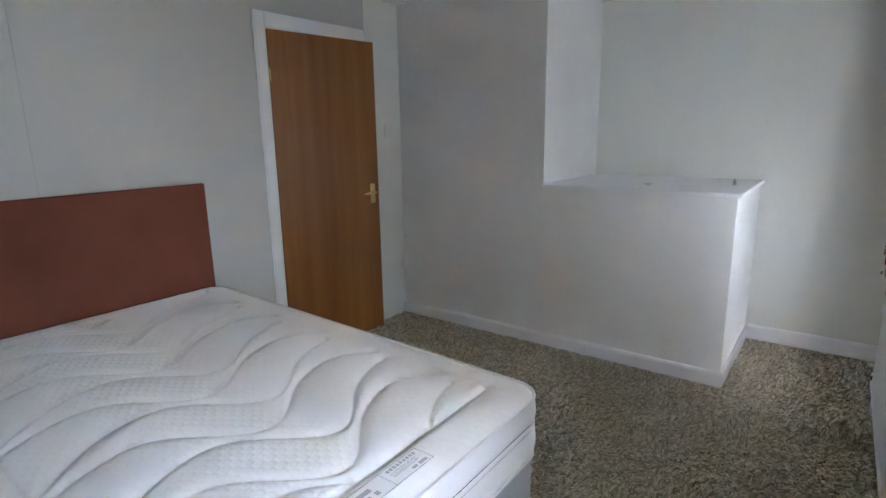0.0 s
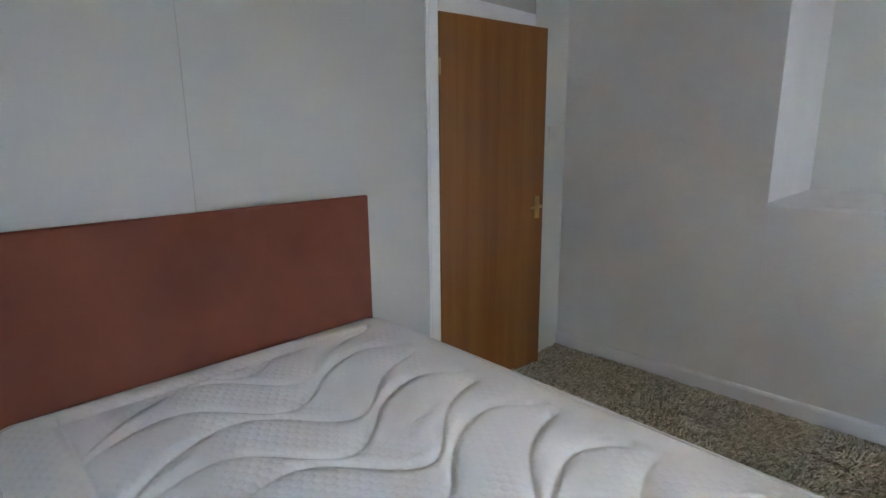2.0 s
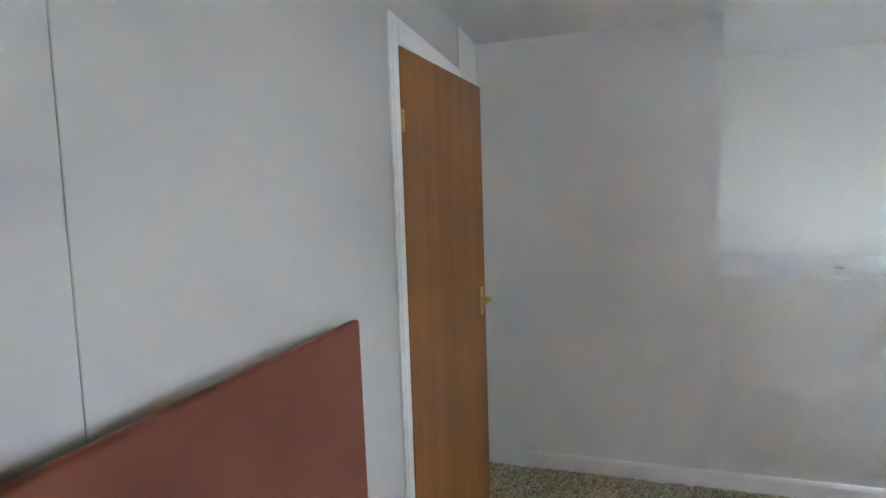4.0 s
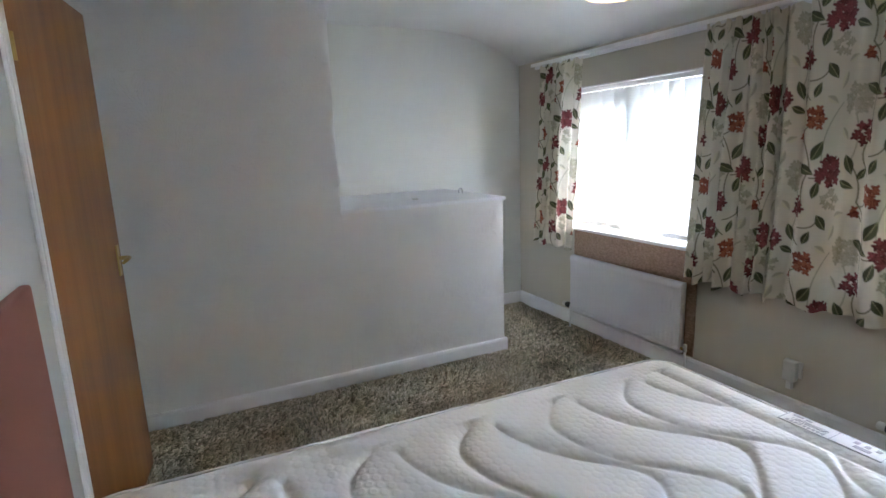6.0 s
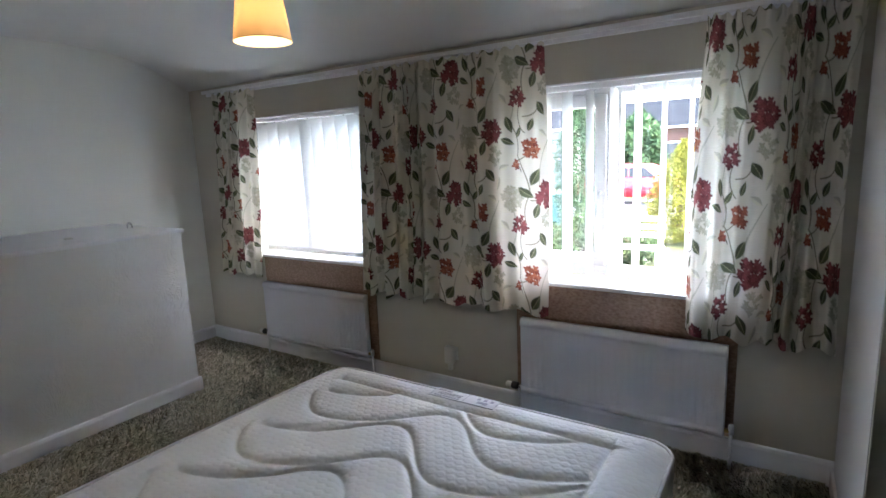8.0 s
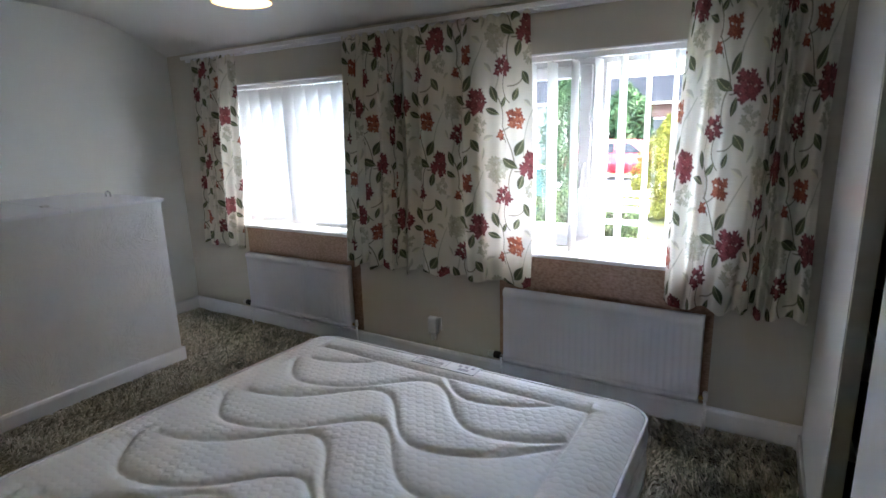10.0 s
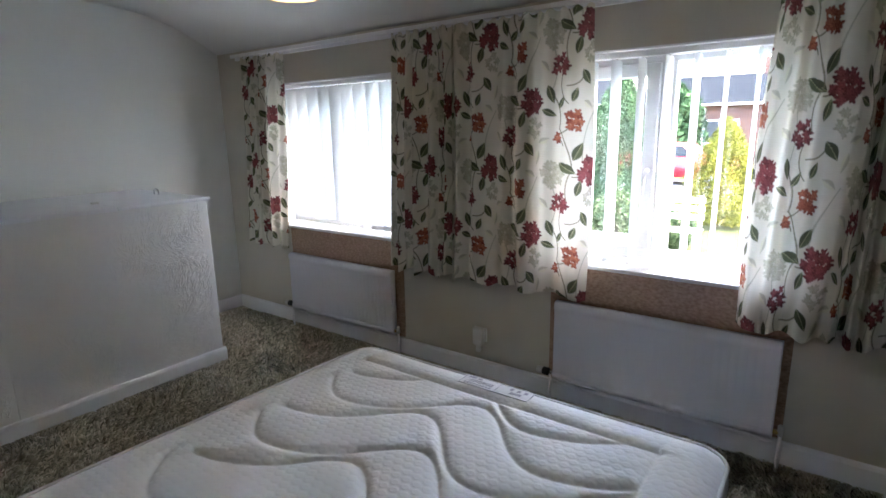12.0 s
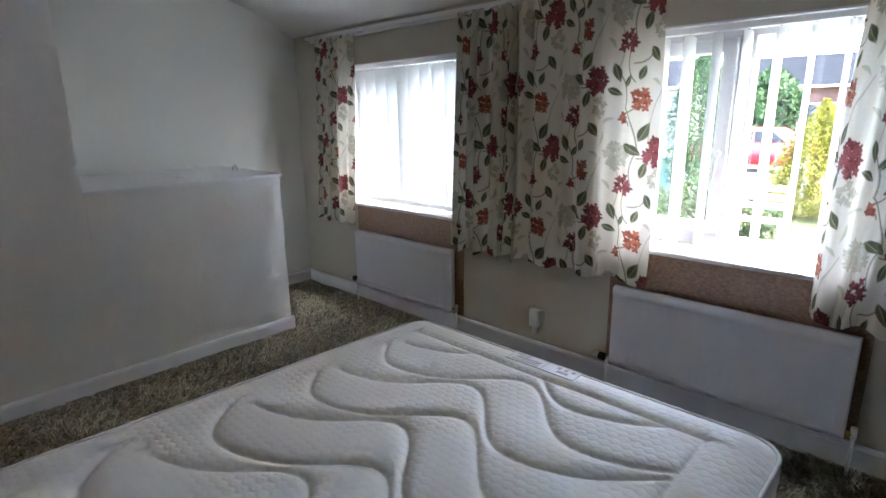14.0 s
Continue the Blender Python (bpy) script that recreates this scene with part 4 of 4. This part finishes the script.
def headboard():
    h = thing("headboard", (-2.51, 0.8, 0.3), "rust-brown suede upholstered headboard behind the mattress", "headboard")
    bm = bmesh.new()
    y0, y1, z0, z1 = 0.100, 1.452, 0.34, 1.165
    add_box(bm, (-2.510, y0, z0), (-2.486, y1, z1), 0.010, 4)
    for v in bm.verts:
        v.co.x += 0.006 * (z1 - v.co.z) / (z1 - z0)
    part("pad", bm, M_SUEDE, h, "rust-brown suede pad", True)
    for y in (0.35, 1.25):
        part("strut", box((-2.55, y - 0.03, -0.012), (-2.502, y + 0.03, 0.7), 0.002), M_DARKWOOD, h, "dark wooden strut")
    return h


headboard()

# ---- pendant lamp ----
LX, LY, LZ = -0.84, 1.447, 1.880
lamp = thing("pendant_lamp", (LX, LY, ZC), "lit cream fabric shade hanging from the ceiling", "ceiling lamp")
bm = bmesh.new()
add_lathe(bm, [(0.100, 0.0), (0.076, 0.168)], (LX, LY, LZ), "z", 48)
add_lathe(bm, [(0.074, 0.168), (0.098, 0.0)], (LX, LY, LZ), "z", 48)
part("shade", bm, M_SHADE, lamp, "cream tapered fabric shade", True)
for r, z in ((0.100, LZ), (0.076, LZ + 0.168)):
    ring = [(LX + r * math.cos(a), LY + r * math.sin(a), z) for a in np.linspace(0, 2 * math.pi, 41)]
    part("rim", tube(ring, 0.0022, 6, False), M_SHADE, lamp)
part("cord", tube([(LX, LY, ZC - 0.02), (LX, LY, LZ + 0.16)], 0.0035, 8), M_PLASTIC, lamp, "white cord")
part("rose", lathe([(0.0, -0.03), (0.012, -0.03), (0.030, -0.022), (0.040, -0.006), (0.042, 0.002), (0.0, 0.002)], (LX, LY, ZC), "z", 24), M_PLASTIC, lamp, "white ceiling rose", True)
part("holder", lathe([(0.0, 0.0), (0.018, 0.0), (0.018, 0.045), (0.010, 0.060), (0.0, 0.060)], (LX, LY, LZ + 0.11), "z", 18), M_PLASTIC, lamp, "white lamp holder", True)
part("bulb", lathe([(0.0, -0.002), (0.016, 0.002), (0.026, 0.016), (0.029, 0.034), (0.022, 0.056), (0.014, 0.07), (0.012, 0.085)], (LX, LY, LZ + 0.035), "z", 20), M_BULB, lamp, "glowing bulb", True).visible_shadow = False
for k in range(3):
    a = 2 * math.pi * k / 3
    part("spoke", tube([(LX + 0.015 * math.cos(a), LY + 0.015 * math.sin(a), LZ + 0.155), (LX + 0.075 * math.cos(a), LY + 0.075 * math.sin(a), LZ + 0.167)], 0.0015, 6), M_PLASTIC, lamp)

# ---- fitted wardrobe ----
wd = thing("fitted_wardrobe", (-1.0, -0.6, 0), "white fitted wardrobe with one bay standing open", "wardrobe")
part("end_panel", box((-0.330, YWARD - 0.022, -0.012), (XE - 0.002, YWARD, 2.2), 0.002), M_GLOSS, wd, "white gloss panel")
part("panel_edge", box((-0.352, YWARD - 0.05, -0.012), (-0.331, YWARD - 0.002, 2.2), 0.002), M_EDGE, wd, "beige unpainted edge")
part("jamb", box((-0.826, YWARD - 0.06, -0.012), (-0.798, YWARD - 0.016, 2.2), 0.002), M_EDGE, wd, "beige jamb")
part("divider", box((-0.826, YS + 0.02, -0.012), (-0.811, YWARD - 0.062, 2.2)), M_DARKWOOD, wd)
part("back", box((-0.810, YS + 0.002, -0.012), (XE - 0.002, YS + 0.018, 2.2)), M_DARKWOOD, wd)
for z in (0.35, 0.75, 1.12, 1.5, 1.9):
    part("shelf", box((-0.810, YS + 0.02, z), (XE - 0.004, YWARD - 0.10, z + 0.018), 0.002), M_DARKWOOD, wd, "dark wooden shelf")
part("plinth", box((-0.330, YWARD, -0.012), (XE - 0.018, YWARD + 0.013, 0.072), 0.004), M_GLOSS, wd, "white gloss plinth strip")
for a, b in ((-1.71, -0.802), (-2.545, -1.714)):
    part("door", box((a, YWARD - 0.014, 0.02), (b, YWARD + 0.006, 2.19), 0.002), M_GLOSS, wd, "white flush door")
part("top_rail", box((-2.548, YWARD - 0.016, 2.2), (XE - 0.002, YWARD + 0.004, ZC + 0.02)), M_GLOSS, wd, "white rail above the doors")

# ---- carpet pile ----


def carpet():
    rng = np.random.RandomState(11)
    areas = ((XW + 0.01, 1.40, BOX_X1 + 0.03, YF - 0.02, 105000), (BOX_X1, 1.40, XE - 0.02, YB - 0.02, 56000), (-0.66, YWARD + 0.01, XE - 0.02, 1.40, 44000), (XW + 0.02, YWARD + 0.02, -0.66, 0.16, 5000))
    P = np.concatenate([np.stack([rng.uniform(a, c, k), rng.uniform(b, d, k)], axis=1) for a, b, c, d, k in areas])
    n = len(P)
    flow = np.array([noise.noise(Vector((x * 3.5, y * 3.5, 1.7))) for x, y in P]) * 2.2
    clump = np.array([noise.noise(Vector((x * 34, y * 34, 7.7))) for x, y in P])
    curl = np.array([noise.noise(Vector((x * 26, y * 26, 4.2))) for x, y in P])
    ang = flow + 1.6 * curl + rng.normal(0, 0.45, n) + 0.6
    ln = rng.uniform(0.016, 0.031, n) * (1 + 0.35 * clump)
    wd = rng.uniform(0.0018, 0.0032, n)
    lift = rng.uniform(0.25, 0.95, n) * (1 + 1.5 * clump).clip(0.2, 2.0)
    D = np.stack([np.cos(ang), np.sin(ang)], axis=1)
    N = np.stack([-D[:, 1], D[:, 0]], axis=1)
    verts, rows = [], ((0.0, 0.8, 0.0), (0.38, 1.15, 0.75), (0.75, 1.0, 1.0), (1.0, 0.35, 0.82))
    for f, w, h in rows:
        for s in (-1, 1):
            xy = P + D * (ln * f)[:, None] + N * (wd * w * s)[:, None]
            z = -0.012 + ln * lift * h * 0.85 + (0.0035 if s > 0 else 0.0)
            verts.append(np.concatenate([xy, z[:, None]], axis=1))
    V = np.stack(verts, axis=1).reshape(-1, 3)
    V[:, 0] = np.clip(V[:, 0], XW + 0.003, XE - 0.003)
    inside_box = (V[:, 1] > YF - 0.018) & (V[:, 0] < BOX_X1 + 0.018)
    V[inside_box, 2] = -0.012
    gap = np.minimum.reduce([np.where(V[:, 0] < BOX_X1 + 0.016, YF - 0.016 - V[:, 1], YB - V[:, 1] - 0.016), XE - 0.016 - V[:, 0], V[:, 0] - XW])
    V[:, 2] = np.minimum(V[:, 2], 0.002 + 0.35 * np.clip(gap, 0, None))
    b = np.arange(n)[:, None] * 8
    F = np.concatenate([b + np.array([[0, 1, 3, 2]]), b + np.array([[2, 3, 5, 4]]), b + np.array([[4, 5, 7, 6]])])
    ob = from_arrays("carpet_pile", V, F, M_PILE, True)
    return tagged(ob, "beige-brown shaggy long-pile carpet with trodden tufts", "carpet", "", "stuff")


carpet()

# ---- outside ----
GZ = -0.55
M_GRASS = rough_ground("garden_grass", (0.025, 0.030, 0.010), (0.046, 0.049, 0.017), 3.0)
M_DRIVE = rough_ground("pale_concrete", (0.10, 0.097, 0.092), (0.15, 0.145, 0.15), 4.0)
M_BRICK = brickwork("red_brick", (0.085, 0.042, 0.033), (0.115, 0.06, 0.045), (0.12, 0.11, 0.10))
M_RENDER = painted("white_render", (0.22, 0.218, 0.21), 0.9, 30.0, 0.04)
M_ROOF = roof_tiles()
M_DKLEAF = foliage("dark_conifer", (0.014, 0.032, 0.013), (0.050, 0.090, 0.034))
M_GOLDLEAF = foliage("golden_conifer", (0.045, 0.06, 0.012), (0.23, 0.20, 0.03))
M_SHRUB = foliage("garden_shrub", (0.02, 0.038, 0.014), (0.065, 0.09, 0.034))
M_BARK = plain("bark", (0.10, 0.07, 0.05), 0.9)
M_CAR = plain("red_car_paint", (0.35, 0.012, 0.02), 0.25)
M_DARKGLASS = plain("dark_glass", (0.03, 0.035, 0.04), 0.08)
M_TYRE = plain("tyre_rubber", (0.02, 0.02, 0.02), 0.8)
M_ALLOY = plain("alloy", (0.5, 0.5, 0.52), 0.3, 1.0)
M_BIN = plain("teal_plastic", (0.06, 0.14, 0.14), 0.5)

structure(part("ground", box((XE + 0.26, -400, GZ - 0.3), (900, 400, GZ)), M_GRASS), "grass ground reaching into the distance", "ground")
structure(part("road", box((14.0, -60, GZ), (19.5, 60, GZ + 0.02)), M_DRIVE), "pale concrete drive across the garden end", "road")
structure(part("pavement", box((XE + 0.27, -6, GZ), (1.9, 9, GZ + 0.03), 0.01), M_DRIVE), "pale slab path along the house wall", "path")


def leafy(name, at, height, radius, shape, mat, n, label, category, size=0.07, seed=1):
    """A trunk with limbs and a crown of many small tilted leaf sprays."""
    rng = np.random.RandomState(seed)
    t = thing(name, at, label, category)
    bx, by, bz = at
    bm = tube([(bx, by, bz - 0.05), (bx + 0.02, by, bz + height * 0.5), (bx, by + 0.02, bz + height * 0.93)], [radius * 0.13, radius * 0.08, 0.01], 8)
    for k in range(14):
        h, a = height * (0.08 + 0.8 * k / 14), k * 2.4
        r = radius * shape(h / height) * 0.8
        add_tube(bm, [(bx, by, bz + h), (bx + r * math.cos(a), by + r * math.sin(a), bz + h + r * 0.5)], [0.018, 0.006], 5)
    part("trunk", bm, M_BARK, t)
    h = rng.uniform(0.02, 1.0, n)
    a = rng.uniform(0, 2 * np.pi, n)
    lump = 1 + 0.20 * np.sin(5 * a + 9 * h) + 0.12 * np.sin(11 * a - 17 * h)
    rr = radius * np.array([shape(q) for q in h]) * lump * np.sqrt(rng.uniform(0.35, 1.0, n))
    C = np.stack([bx + rr * np.cos(a), by + rr * np.sin(a), bz + h * height], axis=1)
    u = rng.normal(size=(n, 3))
    u[:, 2] += 0.8
    u /= np.linalg.norm(u, axis=1)[:, None]
    v = np.cross(u, rng.normal(size=(n, 3)))
    v /= np.linalg.norm(v, axis=1)[:, None]
    s = size * rng.uniform(0.6, 1.4, n)[:, None]
    V = np.stack([C - v * s * 0.4, C + u * s, C + v * s * 0.4, C - u * s * 0.5], axis=1).reshape(-1, 3)
    F = np.arange(4 * n).reshape(n, 4)
    crown = from_arrays("crown", V, F, mat)
    crown.parent = t
    crown.matrix_parent_inverse = t.matrix_world.inverted()
    return t


cone = lambda q: max(0.05, (1 - q) ** 0.75 * min(1.0, 0.55 + q * 3))
column = lambda q: max(0.05, min(1.0, (1 - q) * 3.2) * min(1.0, 0.7 + q))
ball = lambda q: max(0.1, math.sqrt(max(0.0, 1 - (2 * q - 0.9) ** 2)))
leafy("golden_conifer", (10.0, 1.70, GZ), 2.15, 0.95, cone, M_GOLDLEAF, 24000, "bushy golden-green conifer on the lawn", "conifer", 0.035, 2)
leafy("column_conifer", (8.6, 3.40, GZ), 3.2, 0.50, column, M_DKLEAF, 28000, "tall narrow dark green conifer in the garden", "conifer", 0.034, 3)
leafy("garden_tree", (22.0, 5.3, GZ), 3.6, 1.0, ball, M_DKLEAF, 6000, "dark green rounded tree beyond the drive", "tree", 0.16, 4)
leafy("garden_tree", (38.5, 0.2, GZ), 8.2, 3.0, ball, M_SHRUB, 6000, "large leafy green tree behind the garden", "tree", 0.2, 5)
for i, (x, y, h, r) in enumerate(((6.8, 2.75, 0.95, 0.5), (7.4, 2.1, 0.6, 0.45), (11.5, 0.8, 0.9, 0.7), (7.0, 3.6, 0.8, 0.5))):
    leafy("shrub", (x, y, GZ), h, r, ball, M_SHRUB, 2200, "low leafy green garden shrub on the lawn", "shrub", 0.05, 10 + i)


def house(at, w, d, eave, ridge, wall, label, wins):
    x, y, z = at
    h = thing("house", at, label, "house")
    part("wall", box((x, y, z), (x + d, y + w, z + eave)), wall, h)
    bm = bmesh.new()
    o = 0.35
    pts = [(x - o, z + eave - 0.1), (x + d / 2, z + ridge), (x + d + o, z + eave - 0.1), (x + d + o, z + eave - 0.25), (x - o, z + eave - 0.25)]
    v0, v1 = [bm.verts.new((a, y - o, b)) for a, b in pts], [bm.verts.new((a, y + w + o, b)) for a, b in pts]
    for i in range(5):
        bm.faces.new((v0[i], v0[(i + 1) % 5], v1[(i + 1) % 5], v1[i]))
    bm.faces.new(v0[::-1])
    bm.faces.new(v1)
    courses = 16
    for i in range(courses):
        t0 = i / courses
        xa, za = x - o + (d / 2 + o) * t0, z + eave - 0.1 + (ridge - eave + 0.1) * t0
        add_box(bm, (xa, y - o, za), (xa + (d / 2 + o) / courses, y + w + o, za + 0.045 + (ridge - eave) / courses * 0.9))
    bmesh.ops.recalc_face_normals(bm, faces=bm.faces)
    roof = part("roof", bm, M_ROOF, h, "grey tiled roof")
    part("chimney", box((x + d / 2 - 0.35, y + w * 0.3, z + ridge - 0.6), (x + d / 2 + 0.35, y + w * 0.3 + 0.7, z + ridge + 0.9), 0.02), M_BRICK, roof, "brick chimney")
    part("gutter", tube([(x - o - 0.03, y - o, z + eave - 0.2), (x - o - 0.03, y + w + o, z + eave - 0.2)], 0.06, 8), M_UPVC, h, "white gutter")
    for yy, zz, ww, hh in wins:
        fr = part("window", add_box(box((x - 0.03, y + yy, z + zz), (x + 0.02, y + yy + ww, z + zz + hh)), (x - 0.1, y + yy - 0.08, z + zz - 0.08), (x + 0.01, y + yy + ww + 0.08, z + zz - 0.003)), M_UPVC, h, "white framed window")
        for k in range(2):
            part("pane", box((x - 0.04, y + yy + 0.07 + k * ww / 2, z + zz + 0.07), (x - 0.031, y + yy + ww / 2 - 0.05 + k * ww / 2, z + zz + hh - 0.07)), M_DARKGLASS, fr)
    return h


house((31, 0.2, GZ), 9.2, 8, 3.3, 4.9, M_BRICK, "red brick bungalow with a grey tiled roof", ((0.8, 1.0, 1.5, 1.3), (4.0, 1.0, 1.8, 1.3), (7.0, 1.0, 1.4, 1.3)))
house((26, 10.2, GZ), 9.0, 7, 3.3, 4.7, M_RENDER, "white rendered bungalow with grey roof across the drive", ((1.0, 1.0, 1.5, 1.3), (4.4, 1.0, 1.5, 1.3)))


def car(x, y, z):
    c = thing("parked_car", (x, y, z), "red hatchback car parked on the concrete drive", "car")
    prof = [(-2.0, 0.25), (-2.0, 0.72), (-1.85, 0.86), (-1.05, 0.95), (-0.45, 1.40), (0.95, 1.44), (1.75, 0.98), (1.98, 0.90), (2.02, 0.30)]
    bm = bmesh.new()
    a = [bm.verts.new((x - 0.85 + (0.14 if h > 1.2 else 0), y + p, z + h)) for p, h in prof]
    b = [bm.verts.new((x + 0.85 - (0.14 if h > 1.2 else 0), y + p, z + h)) for p, h in prof]
    n = len(prof)
    for i in range(n):
        bm.faces.new((a[i], a[(i + 1) % n], b[(i + 1) % n], b[i]))
    bm.faces.new(a[::-1])
    bm.faces.new(b)
    bmesh.ops.recalc_face_normals(bm, faces=bm.faces)
    bmesh.ops.bevel(bm, geom=list(bm.edges), offset=0.05, segments=2, affect="EDGES")
    part("body", bm, M_CAR, c, "glossy red bodywork", True)
    for y0, y1 in ((-0.78, 0.12), (0.18, 1.05)):
        bm = bmesh.new()
        vs = [bm.verts.new((x - 0.862, y + p, z + h)) for p, h in ((y0, 0.98), (y1 + 0.2 if y1 > 0.5 else y1, 0.98), (y1, 1.32), (max(y0, -0.38), 1.32))]
        vs2 = [bm.verts.new((v.co.x + 0.1, v.co.y, v.co.z)) for v in vs]
        bm.faces.new(vs)
        for i in range(4):
            bm.faces.new((vs[i], vs[(i + 1) % 4], vs2[(i + 1) % 4], vs2[i]))
        part("side_window", bm, M_DARKGLASS, c, "dark side window")
    for py in (-1.25, 1.25):
        for px in (-0.8, 0.8):
            w = part("wheel", lathe([(0.0, -0.09), (0.24, -0.1), (0.31, -0.09), (0.32, 0.0), (0.31, 0.09), (0.24, 0.1), (0.0, 0.09)], (x + px, y + py, z + 0.32), "x", 24), M_TYRE, c, "black tyre", True)
            part("rim", lathe([(0.0, -0.115), (0.08, -0.12), (0.2, -0.105), (0.21, -0.09)] if px < 0 else [(0.0, 0.115), (0.08, 0.12), (0.2, 0.105), (0.21, 0.09)], (x + px, y + py, z + 0.32), "x", 20), M_ALLOY, w, "alloy rim", True)
    return c


car(18.2, 4.45, GZ + 0.02)

bench = thing("garden_bench", (6.6, 1.75, GZ), "white painted garden bench on the lawn", "bench")
for i in range(4):
    part("seat_slat", box((6.45 + i * 0.1, 1.45, GZ + 0.42), (6.53 + i * 0.1, 2.35, GZ + 0.44), 0.004), M_GLOSS, bench)
for x in (6.47, 6.78):
    for y in (1.50, 2.30):
        part("leg", box((x - 0.025, y - 0.025, GZ), (x + 0.025, y + 0.025, GZ + (0.95 if x > 6.6 else 0.42)), 0.004), M_GLOSS, bench)
for i in range(3):
    part("back_slat", box((6.77, 1.45, GZ + 0.58 + i * 0.13), (6.795, 2.35, GZ + 0.66 + i * 0.13), 0.004), M_GLOSS, bench)
wb = thing("wheeled_bin", (9.5, 4.35, GZ), "dark teal wheeled bin beside the conifer", "bin")
part("body", box((9.2, 4.1, GZ + 0.05), (9.75, 4.65, GZ + 1.0), 0.03), M_BIN, wb)
part("lid", box((9.16, 4.06, GZ + 1.0), (9.78, 4.69, GZ + 1.07), 0.02), M_BIN, wb)
for y in (4.12, 4.6):
    part("wheel", lathe([(0.0, -0.03), (0.1, -0.03), (0.1, 0.03), (0.0, 0.03)], (9.74, y, GZ + 0.1), "y", 16), M_TYRE, wb)
